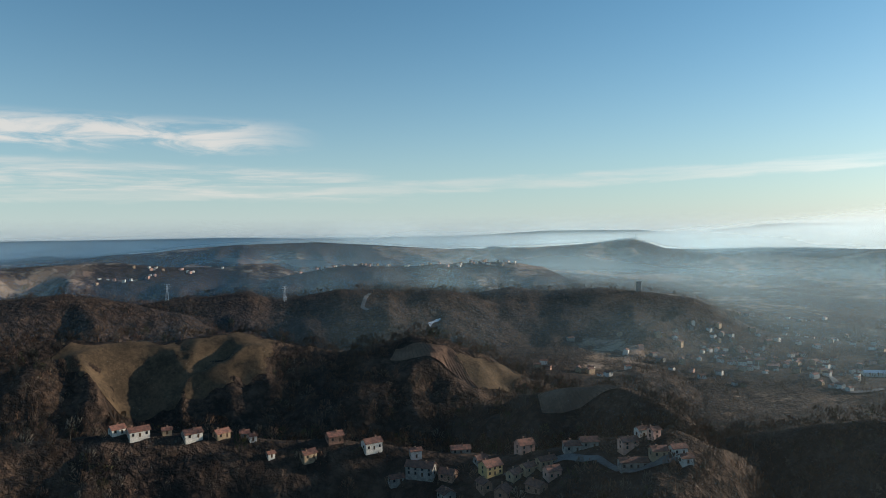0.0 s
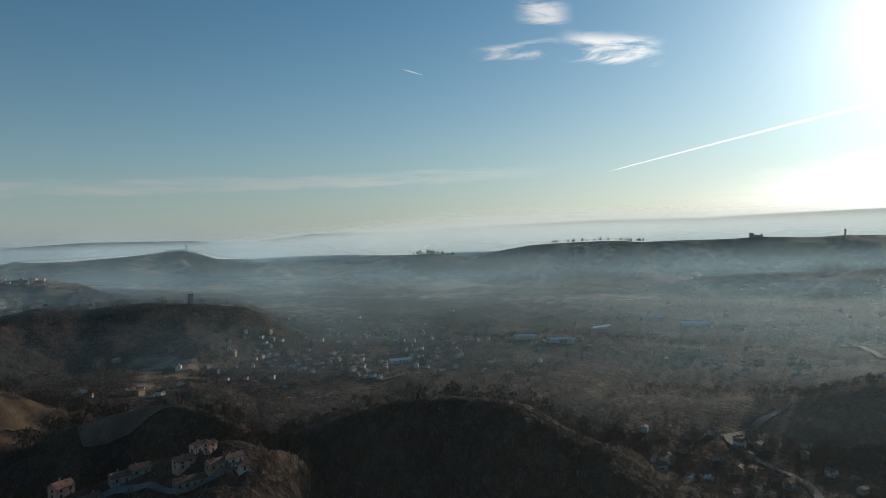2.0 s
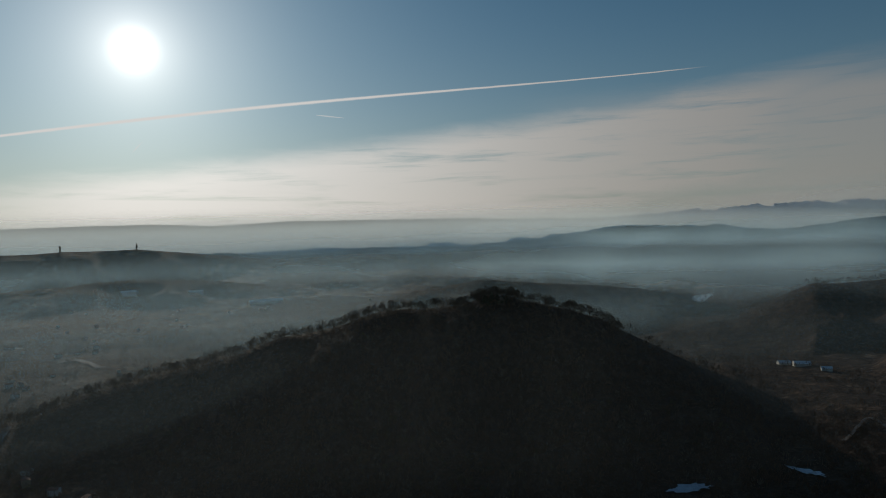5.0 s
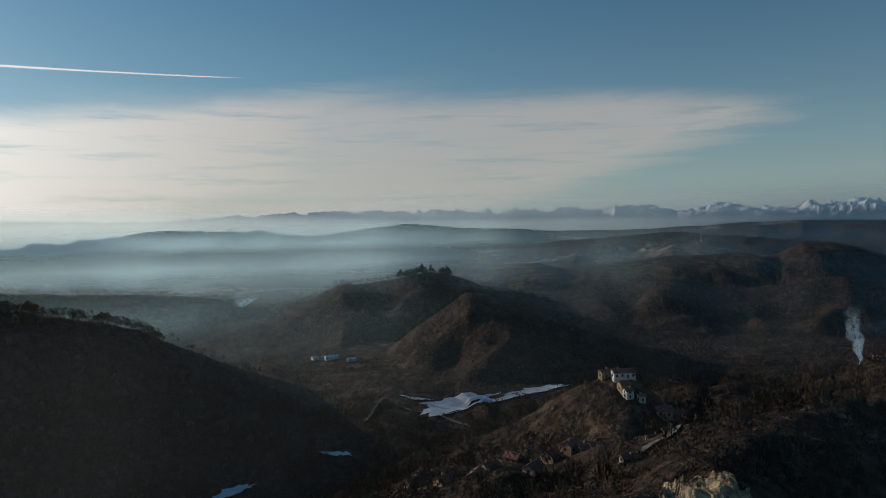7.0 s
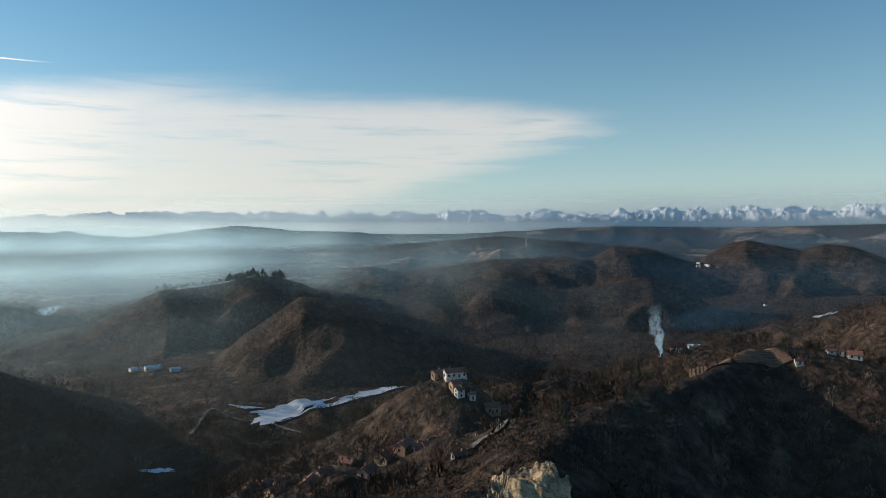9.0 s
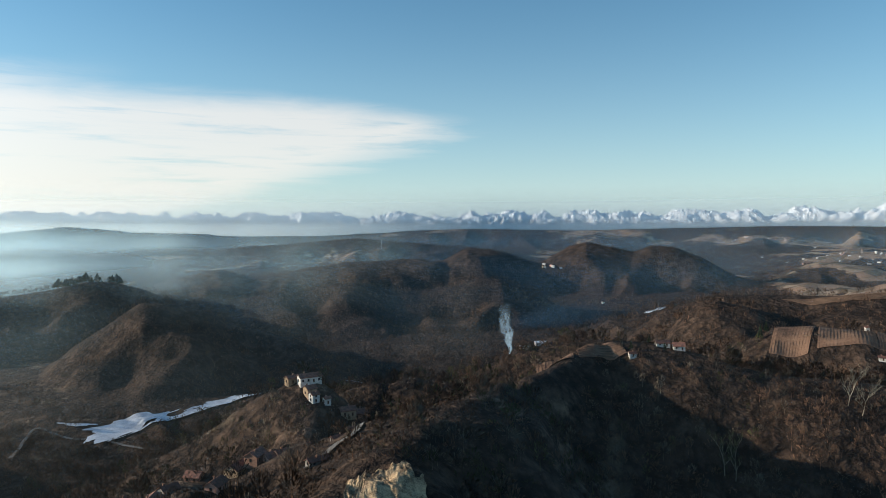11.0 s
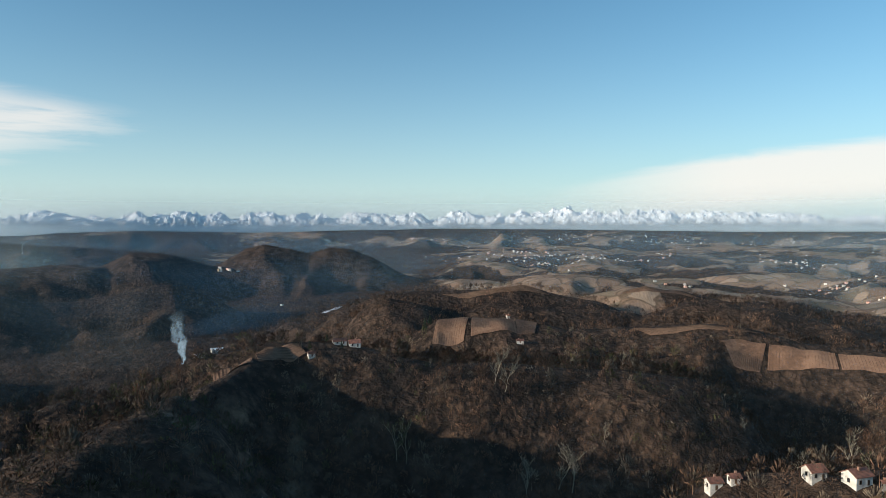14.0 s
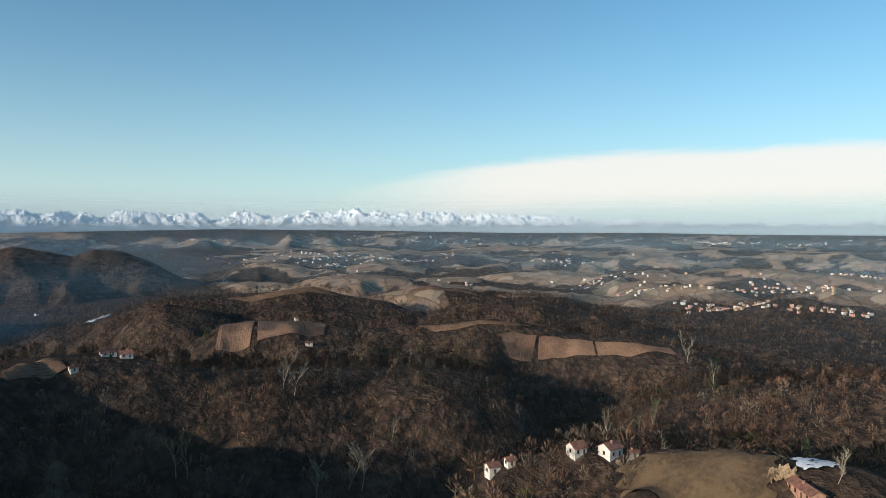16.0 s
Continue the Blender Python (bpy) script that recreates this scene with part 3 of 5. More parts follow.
def cut(x, y, z):
    for width, depth, line in CUTS:
        px, py = plan(np.array([p[0] for p in line]), np.array([p[1] for p in line], float))
        best = np.full(len(x), 1e9)
        for k in range(len(px) - 1):
            ex, ey = px[k + 1] - px[k], py[k + 1] - py[k]
            s = np.clip(((x - px[k]) * ex + (y - py[k]) * ey) / (ex * ex + ey * ey), 0, 1)
            best = np.minimum(best, np.hypot(x - px[k] - s * ex, y - py[k] - s * ey))
        z = z - depth * (1 - step(0, width, best * (1 + 0.2 * fractal(x, y, 60, 2, 29))))
    return z


def ground(x, y):
    """The height of the ground at the plan's x, y."""
    x, y = np.atleast_1d(np.asarray(x, float)), np.atleast_1d(np.asarray(y, float))
    base = base_height(x, y)
    z = base.copy()
    for _, width, points in RIDGES:
        add_ridge(x, y, z, base, width, points)
    z = cut(x, y, z)
    d = np.hypot(x, y)
    return z + (fractal(x, y, 45, 3, 3) * 1.2 + fractal(x, y, 115, 3, 13) * 3.6 * step(200, 300, d)) * (1 - step(1500, 3500, d))


def ground_at(az, d):
    x, y = plan(az, d)
    return Vector((float(x), float(y), float(ground(x, y)[0])))

# ---- the plan of houses and plots ----
HOUSES, PLOTS, ROADS = [], [], []
CLEAR, OPEN = [], []  # places with no woods: circles (x, y, radius) and quads


def village(group, rows):
    """Houses as (bearing, distance, heading, length, width, wall height, colour)."""
    for az, d, heading, length, width, height, colour in rows:
        HOUSES.append((group, az, d, heading, length, width, height, colour))
        x, y = plan(az, d)
        CLEAR.append((float(x), float(y), length * 0.6))
        x, y = plan(az, d - length * 1.3)
        CLEAR.append((float(x), float(y), length * 0.9))


def plot(kind, name, corners):
    PLOTS.append((kind, name, corners))
    OPEN.append([tuple(float(v) for v in plan(az, d)) for az, d in corners])
    (a0, d0), (a1, d1) = sorted(corners, key=lambda c: c[1])[:2]
    for k in range(9):
        x, y = plan(a0 + (a1 - a0) * k / 8, d0 + (d1 - d0) * k / 8 - 11)
        CLEAR.append((float(x), float(y), 15.0))


def vineyard(name, *corners):
    plot("vineyard", name, corners)


def meadow(name, *corners):
    plot("meadow", name, corners)


def snow(name, *corners):
    plot("snow", name, corners)


def cliff(name, *corners):
    plot("cliff", name, corners)
    for az, d in corners:
        x, y = plan(az, d - 14)
        CLEAR.append((float(x), float(y), 13.0))


def road(name, width, *points):
    ROADS.append((name, width, points))
    for (a0, d0), (a1, d1) in zip(points, points[1:]):
        for k in range(6):
            x, y = plan(a0 + (a1 - a0) * k / 6, d0 + (d1 - d0) * k / 6)
            CLEAR.append((float(x), float(y), width * 0.8 + 3))


def inside(x, y, corners):
    hit = np.zeros(len(x), bool)
    for (x0, y0), (x1, y1) in zip(corners, corners[1:] + corners[:1]):
        if y0 == y1:
            continue
        hit ^= ((y0 > y) != (y1 > y)) & (x < (x1 - x0) * (y - y0) / (y1 - y0) + x0)
    return hit


village("village houses along the spur", [
    (-25.65, 422, 70, 7.3, 5.7, 2.8, "white"),
    (-24.18, 418, 75, 10.6, 6.5, 3.1, "white"),
    (-22.18, 420, 80, 4.9, 4.0, 2.3, "ochre"),
    (-20.34, 416, 70, 9.8, 6.5, 2.8, "white"),
    (-18.15, 418, 60, 8.2, 5.7, 2.8, "ochre"),
    (-16.38, 422, 85, 4.9, 4.9, 2.8, "grey"),
    (-15.78, 416, 75, 4.1, 4.0, 2.8, "white"),
    (-14.40, 405, 65, 4.1, 3.3, 2.3, "white"),
    (-11.40, 405, 60, 8.2, 5.7, 3.1, "ochre"),
    (-9.26, 414, 70, 9.0, 6.5, 3.4, "brick"),
    (-6.21, 410, 65, 10.6, 7.3, 4.0, "white"),
    (-2.58, 405, 75, 6.5, 4.9, 4.0, "white"),
])
village("village houses along the spur", [
    (-4.23, 395, 70, 8.2, 4.9, 2.8, "grey"),
    (-2.15, 394, 110, 16.3, 7.3, 5.1, "grey"),
    (3.66, 390, 55, 10.6, 8.9, 5.1, "yellow"),
    (6.50, 412, 60, 9.8, 8.1, 5.7, "pink"),
    (1.18, 416, 80, 11.4, 5.7, 2.8, "grey"),
    (2.82, 400, 60, 6.5, 5.7, 2.8, "grey"),
    (10.38, 400, 75, 9.8, 6.5, 3.4, "grey"),
    (11.75, 402, 75, 9.8, 6.5, 3.4, "grey"),
    (14.88, 390, 60, 9.8, 6.5, 4.6, "pink"),
    (15.90, 402, 50, 6.5, 4.9, 4.0, "white"),
    (16.86, 395, 45, 5.8, 4.9, 4.6, "pink"),
    (15.22, 374, 72, 14.7, 6.5, 3.4, "grey"),
])
village("village houses along the spur", [
    (17.18, 376, 65, 8.2, 5.7, 3.4, "ochre"),
    (18.68, 378, 60, 8.2, 4.9, 3.4, "white"),
    (19.27, 374, 60, 6.5, 4.9, 2.8, "white"),
    (5.72, 386, 40, 9.8, 5.7, 3.4, "ochre"),
    (6.90, 390, 50, 9.8, 5.7, 3.4, "ochre"),
    (8.25, 392, 55, 10.6, 5.7, 3.4, "ochre"),
    (8.75, 382, 60, 8.2, 6.5, 4.0, "pink"),
    (7.48, 372, 130, 9.8, 7.3, 3.4, "brick"),
    (4.67, 372, 20, 8.2, 7.3, 3.4, "brick"),
    (-0.05, 376, 150, 8.2, 7.3, 3.4, "grey"),
    (3.12, 376, 150, 8.2, 5.7, 3.4, "brick"),
    (0.11, 390, 120, 9.0, 6.5, 3.4, "brick"),
])
village("village houses below the quarry", [
    (129.23, 360, 60, 8.2, 5.7, 2.6, "grey"),
    (130.42, 382, 60, 3.3, 3.3, 2.8, "white"),
    (131.88, 338, 50, 9.8, 7.3, 2.8, "ochre"),
    (134.51, 328, 20, 9.0, 7.3, 2.8, "brick"),
    (135.74, 360, 60, 8.2, 6.5, 2.8, "grey"),
    (139.24, 320, 30, 9.0, 6.5, 2.8, "pink"),
    (140.88, 360, 35, 11.4, 8.1, 3.4, "ochre"),
    (142.30, 360, 30, 9.8, 7.3, 3.4, "brick"),
    (143.97, 360, 60, 13.1, 6.5, 2.8, "pink"),
    (144.67, 360, 60, 10.6, 8.1, 3.4, "ochre"),
    (146.11, 360, 50, 8.2, 6.5, 2.8, "brick"),
    (147.20, 316, 60, 9.8, 4.0, 2.3, "grey"),
])
village("village houses below the quarry", [
    (148.96, 380, 60, 8.2, 3.3, 2.3, "grey"),
    (150.29, 380, 60, 7.3, 3.3, 2.3, "grey"),
    (131.02, 380, 60, 7.3, 4.9, 2.3, "grey"),
    (132.25, 380, 60, 8.2, 4.9, 2.3, "grey"),
    (129.69, 380, 60, 7.3, 4.9, 2.3, "grey"),
    (137.60, 380, 120, 8.2, 6.5, 2.8, "brick"),
])
village("hamlet houses on the hilltop", [
    (145.17, 446, 60, 6.5, 4.9, 3.4, "ochre"),
    (146.64, 442, 70, 13.9, 6.5, 3.4, "white"),
    (146.68, 432, 60, 6.5, 5.7, 4.0, "ochre"),
    (147.01, 426, 60, 4.9, 4.9, 4.6, "white"),
    (149.69, 430, 70, 9.8, 6.5, 3.4, "ochre"),
    (150.63, 445, 70, 9.8, 7.3, 3.4, "brick"),
    (151.38, 445, 60, 9.0, 7.3, 3.4, "brick"),
    (151.19, 430, 60, 6.5, 5.7, 3.4, "brick"),
    (152.83, 445, 60, 5.8, 4.0, 2.3, "ochre"),
    (152.13, 445, 60, 4.1, 3.3, 2.3, "white"),
    (148.04, 426, 60, 4.1, 3.3, 3.4, "white"),
])
village("farm buildings on the ridge", [
    (176.64, 530, 80, 8.2, 6.5, 2.8, "white"),
    (175.42, 530, 75, 9.8, 5.7, 2.3, "white"),
    (173.12, 510, 70, 4.9, 4.0, 2.3, "white"),
])
village("farm buildings on the ridge", [
    (189.40, 718, 70, 3.3, 3.3, 4.0, "white"),
    (190.38, 674, 80, 6.5, 4.0, 2.3, "white"),
])
village("houses at the forest edge", [
    (215.2, 307, 40, 8.2, 6.8, 3.6, "white"),
    (212.5, 308, 50, 6.8, 6.1, 3.1, "white"),
    (205.6, 306, 60, 5.5, 4.8, 3.1, "white"),
    (207.05, 306, 60, 4.1, 3.4, 2.5, "white"),
    (229.45, 274, 150, 15.1, 5.5, 3.1, "brick"),
    (217.07, 302, 70, 3.5, 2.0, 2.3, "grey"),
])
vineyard("vineyard", (183.5, 720), (186.2, 720), (185.7, 684), (183.1, 682))
vineyard("vineyard", (186.4, 720), (189.8, 720), (190.2, 690), (186.3, 686))
vineyard("vineyard", (189.9, 720), (191.8, 720), (191.6, 694), (190.2, 690))
vineyard("vineyard", (199.4, 712), (204.5, 708), (208.8, 708), (200.8, 698))
vineyard("vineyard", (205.9, 686), (209.2, 696), (208.8, 674), (207.0, 668))
vineyard("vineyard", (209.4, 696), (213.7, 704), (214.0, 688), (209.3, 678))
vineyard("vineyard", (213.9, 704), (219.7, 708), (220.3, 696), (214.2, 688))
vineyard("vineyard", (168.6, 510), (171.8, 529), (172.7, 512), (168.9, 492))
vineyard("vineyard", (165.4, 518), (168.3, 511), (168.5, 489), (165.6, 480))
vineyard("vineyard", (183.9, 930), (191.0, 950), (192.8, 934), (186.1, 922))
vineyard("vineyard", (198.4, 1074), (200.3, 1100), (203.6, 1090), (204.5, 1084))
vineyard("vineyard", (7.6, 545), (12.6, 535), (14.4, 510), (8.0, 518))
meadow("meadow", (217.0, 303), (227.5, 297), (227.0, 268), (216.5, 276))
meadow("meadow", (173.8, 545), (177.0, 538), (177.3, 530), (174.0, 532))
snow("snow_patch", (129.8, 646), (131.3, 684), (137.0, 706), (132.4, 636))
snow("snow_patch", (132.4, 638), (137.0, 706), (139.5, 712), (135.3, 676))
snow("snow_patch", (137.0, 710), (140.2, 744), (143.0, 746), (139.6, 716))
snow("snow_patch", (128.0, 700), (129.1, 690), (131.3, 680), (129.8, 678))
snow("snow_patch", (-20.4, 560), (-18.8, 562), (-18.4, 568), (-19.8, 565))
snow("snow_patch", (-1.2, 1015), (-0.4, 1035), (-0.3, 1022), (-1.1, 1003))
snow("snow_patch", (149.7, 802), (153.9, 775), (154.5, 760), (150.6, 790))
snow("snow_patch", (172.4, 1290), (174.2, 1320), (174.4, 1300), (172.6, 1270))
snow("snow_patch", (174.1, 1400), (175.5, 1460), (175.6, 1440), (174.3, 1370))
snow("snow_patch", (118.2, 424), (119.0, 431), (119.1, 428), (118.3, 420))
snow("snow_patch", (112.7, 500), (114.8, 510), (116.5, 500), (114.8, 494))
snow("snow_patch", (121.7, 554), (123.8, 542), (124.0, 530), (122.0, 546))
snow("snow_patch", (228.6, 296), (230.7, 296), (231.7, 288), (229.6, 282))
cliff("quarry_face", (151.6, 270), (156.0, 262), (157.0, 230), (151.0, 232))
cliff("rock_wall", (149.9, 264), (151.6, 262), (150.8, 236), (149.3, 240))
cliff("earth_bank", (226.9, 286), (228.8, 284), (228.9, 280), (227.2, 280))
road("valley_road", 7.0, (62.6, 790), (62.15, 765), (59.8, 705), (58.2, 672), (58.3, 655), (59.1, 634), (60.8, 616), (62.3, 604), (63.9, 582), (65.0, 536), (65.7, 510))
road("town_road", 7.0, (28.6, 1040), (28.9, 1000), (30.2, 884), (32.0, 898), (33.8, 948))
road("field_track", 8.0, (66.1, 1900), (67.5, 1900), (68.7, 1900))
road("far_road", 10.0, (65.8, 1300), (67.1, 1300), (68.5, 1192))
road("village_street", 5.0, (4.9, 386), (6.6, 390), (8.2, 392), (9.8, 394), (12.6, 384), (15.2, 366), (17.4, 372), (19.5, 378))
road("hill_path", 6.0, (-6.1, 1120), (-6.5, 1090), (-6.8, 1054), (-6.3, 1028))
road("ridge_lane", 4.0, (151.3, 506), (152.5, 494), (150.6, 336), (147.8, 320), (145.9, 312))
road("snow_road", 3.0, (125.3, 620), (126.8, 700), (128.9, 652), (131.5, 634), (135.1, 588))
meadow("meadow", (-29.3, 650), (-21.5, 650), (-19.5, 596), (-27.5, 600))
meadow("meadow", (-21.3, 650), (-13.8, 646), (-15.0, 606), (-19.2, 597))
vineyard("vineyard", (-4.1, 630), (0.6, 626), (2.9, 596), (-4.6, 616))
meadow("meadow", (0.7, 624), (6.7, 642), (5.3, 608), (3.0, 596))


# ---- the land ----
def woods_share(x, y, z):
    """How wooded the land is, 0 to 1: steep and rough ground is wooded, valley floors and the vineyard country are
    open; towards the sun dark woods colour stands in for backlit fields.
    """
    d = np.hypot(x, y)
    az = np.degrees(np.arctan2(x, y))
    az = np.where(az < -60, az + 360, az)
    patch = fractal(x, y, 260, 4, 80)
    low = base_height(x, y)
    rise = z - low
    open_land = (1 - step(4, 26, rise)) * step(-8, -2, rise)
    share = 0.95 - 0.75 * open_land * step(480, 620, d) * (1 - 0.6 * sector(az, 16, 134, 5) - 0.9 * sector(az, 134, 262, 5) * (1 - step(1250, 1450, d) * sector(az, 184, 262, 4)))
    rolling = sector(az, 184, 262, 4) * step(900 + 400 * sector(az, 208, 262, 6), 1050 + 420 * sector(az, 208, 262, 6), d)
    hollow = np.abs(fractal(x, y, 300, 3, 57)) + 0.35 * fractal(x, y, 90, 2, 83)
    share = share * (1 - rolling) + rolling * (0.14 + 0.8 * step(0.33, 0.52, hollow + 0.22 * patch) + 0.22 * fractal(x, y, 120, 3, 93) + 0.5 * step(3500, 4300, d))
    left = sector(az, -60, 12, 3) * step(560, 640, d)
    share = share * (1 - left) + left * (0.93 + 0.10 * (1 - step(1300, 1700, d)) + 0.42 * patch)
    top = sector(az, -31, 8, 1.5) * step(570, 590, d) * (1 - step(672, 690, d)) * step(-0.45, -0.2, patch)
    share = share * (1 - top) + 0.75 * top
    scrub = sector(az, 134, 176, 2) * step(300, 340, d) * (1 - step(500, 540, d)) * step(-0.6, -0.2, patch)
    share = share * (1 - scrub) + 0.60 * scrub
    bald = np.maximum(sector(az, 163.0, 178, 1.0) * step(428 + 40 * step(169, 173, az), 440 + 46 * step(169, 173, az), d) * (1 - step(560, 580, d)), sector(az, 176.5, 183, 1.0) * step(770, 800, d) * (1 - step(880, 900, d)))
    share = share * (1 - bald) + bald * (0.54 + 0.3 * patch)
    far = step(1700, 2400, d) * (1 - sector(az, 184, 262, 4))
    share = share * (1 - far) + far * (0.62 + 0.25 * sector(az, 92, 184, 4) + 0.55 * patch)
    # sunward valley coloured darker as woods, to imitate fields seen against the light
    valley = sector(az, -4, 124, 5) * step(520, 640, d)
    share = np.maximum(share, valley * (0.66 + 0.34 * patch))
    share = np.maximum(share, step(3700, 3900, d) * (1 - step(146, 158, az)))
    return np.clip(share, 0, 1)


def make_ground():
    fine = np.arange(-40, 240.01, 0.22)
    bearings = np.radians(np.concatenate([fine, np.arange(242, 320.1, 3.0)]))
    dist = np.concatenate([[0.02, 15.0], np.geomspace(60, 4880, 310)])
    a, d = np.meshgrid(bearings, dist)
    x, y = (d * np.sin(a)).ravel(), (d * np.cos(a)).ravel()
    z = ground(x, y)
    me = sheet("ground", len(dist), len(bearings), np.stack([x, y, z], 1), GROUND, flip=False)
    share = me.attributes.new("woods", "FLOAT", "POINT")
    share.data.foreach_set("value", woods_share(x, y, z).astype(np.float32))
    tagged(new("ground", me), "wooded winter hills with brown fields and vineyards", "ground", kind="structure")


def make_mountains():
    """The snowy chain on the horizon: ridges of rock and snow rising behind the plain."""
    bearings = np.arange(94, 264, 0.13)
    depth = np.linspace(4560, 4880, 30)
    a, r = np.meshgrid(bearings, depth)
    x, y = plan(a, r)
    envelope = (1.40 + 0.08 * step(140, 170, a) + 0.22 * step(178, 190, a) * (1 - step(199, 210, a)) + 0.36 * np.exp(-((a - 193.7) / 1.6) ** 2)) * step(95, 124, a) * (1 - 0.55 * step(203, 225, a))
    u, v = a * 82, (r - 4560) * 1.3
    peaks = 1 - np.abs(fractal(u, v, 165, 6, 21))
    spurs = 1 - np.abs(fractal(u, v, 60, 4, 27))
    back = step(4560, 4860, r)
    tall = np.tan(np.radians(envelope * (0.60 + 0.20 * peaks + 0.16 * spurs))) * r
    z = EYE[2] - 60 + (tall + 60) * back ** 0.8 * (0.8 + 0.2 * peaks)
    me = sheet("mountain_range", len(depth), len(bearings), np.stack([x.ravel(), y.ravel(), z.ravel()], 1), MOUNTAIN, smooth=False)
    tagged(new("mountain_range", me), "distant snow-capped alpine mountain chain above the haze", "mountains", kind="structure")


# the haze put into the sheet at each distance: everywhere, towards the low sun, over the western plain, over the
# northern hills
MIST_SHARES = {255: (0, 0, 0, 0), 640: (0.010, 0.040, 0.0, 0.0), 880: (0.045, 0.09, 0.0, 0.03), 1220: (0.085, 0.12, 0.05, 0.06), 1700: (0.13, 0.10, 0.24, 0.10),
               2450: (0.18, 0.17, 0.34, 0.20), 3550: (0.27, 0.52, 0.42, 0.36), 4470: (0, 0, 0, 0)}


def make_mist(r, top, sunny_top):
    """A sheet standing in for valley mist and distance haze at about the distance r: dense near the valley floor, and
    towards the low sun for its glare.
    """
    bearings = np.arange(-48, 246, 1.0)
    levels = np.linspace(0, 1, 26)
    a, s = np.meshgrid(bearings, levels)
    wave = r * (1 + 0.02 * fractal(a, a * 0 + r, 14.0, 3, int(r)))
    if r > 4000:
        wave = 4450 - 450 * (1 - step(96, 112, a))
    x, y = plan(a, wave)
    floor = ground(x[0], y[0])[None, :]
    z = floor - 3 + (np.maximum((490 if r > 4000 else max(top, sunny_top) + 20) - floor, 60)) * s
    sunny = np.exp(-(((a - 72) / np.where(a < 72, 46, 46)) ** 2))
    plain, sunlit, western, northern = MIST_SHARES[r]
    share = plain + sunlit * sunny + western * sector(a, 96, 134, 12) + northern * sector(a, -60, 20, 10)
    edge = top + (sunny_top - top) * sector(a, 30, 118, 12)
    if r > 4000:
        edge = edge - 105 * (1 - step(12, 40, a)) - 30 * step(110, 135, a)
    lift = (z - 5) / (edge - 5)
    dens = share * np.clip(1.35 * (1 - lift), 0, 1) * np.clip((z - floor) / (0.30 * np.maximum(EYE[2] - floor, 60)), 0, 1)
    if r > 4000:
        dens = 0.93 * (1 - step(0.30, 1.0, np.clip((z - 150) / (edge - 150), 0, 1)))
        dens = np.maximum(dens, 0.5 * step(112, 130, a) * (1 - step(250, 485, z)))
    # added faint near veil that lightens the shaded foreground slopes
    if r < 400:
        dens = (0.012 + 0.012 * np.exp(-(((a - 82) / 30) ** 2))) * np.clip((z - floor) / 40, 0, 1) * (1 - step(150, 195, z))
    me = sheet("mist_haze_sheet", len(levels), len(bearings), np.stack([x.ravel(), y.ravel(), z.ravel()], 1), HAZE if r > 4000 or r < 400 else MIST)
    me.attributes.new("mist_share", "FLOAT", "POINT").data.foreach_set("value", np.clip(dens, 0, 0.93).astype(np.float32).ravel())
    tagged(new("mist_haze_sheet", me), "thin pale sheet standing in for valley mist and distance haze", "mist", kind="stuff")


make_ground()
make_mountains()
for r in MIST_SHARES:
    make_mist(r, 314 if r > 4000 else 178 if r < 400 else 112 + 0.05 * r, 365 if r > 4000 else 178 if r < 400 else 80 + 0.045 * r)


# ---- woods ----
def crown_tree(rng, bundles, reach, tall, size, base=0.30):
    """One leafless tree of unit height as loose triangles: a trunk, and bundles of twigs that fill a ragged rounded crown."""
    tris = []
    for k in range(3):
        a, b = k * 2.09, (k + 1) * 2.09
        tris.append([(0.016 * math.cos(a), 0.016 * math.sin(a), -0.05), (0.016 * math.cos(b), 0.016 * math.sin(b), -0.05), (0, 0, base + 0.35 * tall)])
    for _ in range(bundles):
        a, h = rng.uniform(0, 6.283), rng.uniform(-0.85, 1.0)
        r = math.sqrt(max(0.0, 1 - h * h)) * rng.uniform(0.55, 1.08)
        out = np.array([r * reach * math.cos(a), r * reach * math.sin(a), h * tall / 2 * rng.uniform(0.8, 1.05)])
        mid = out + np.array([0, 0, base + tall / 2])
        way = 0.7 * out / (np.linalg.norm(out) + 1e-6) + np.array([0, 0, 0.8])
        side = np.cross(way, [rng.uniform(-1, 1), rng.uniform(-1, 1), rng.uniform(-1, 1)])
        side /= np.linalg.norm(side) + 1e-6
        long = size * rng.uniform(0.7, 1.5)
        tris.append([mid - way * long * 0.9, mid + way * long + side * long * 0.24, mid + way * long * 0.7 - side * long * 0.24])
    return np.array(tris)


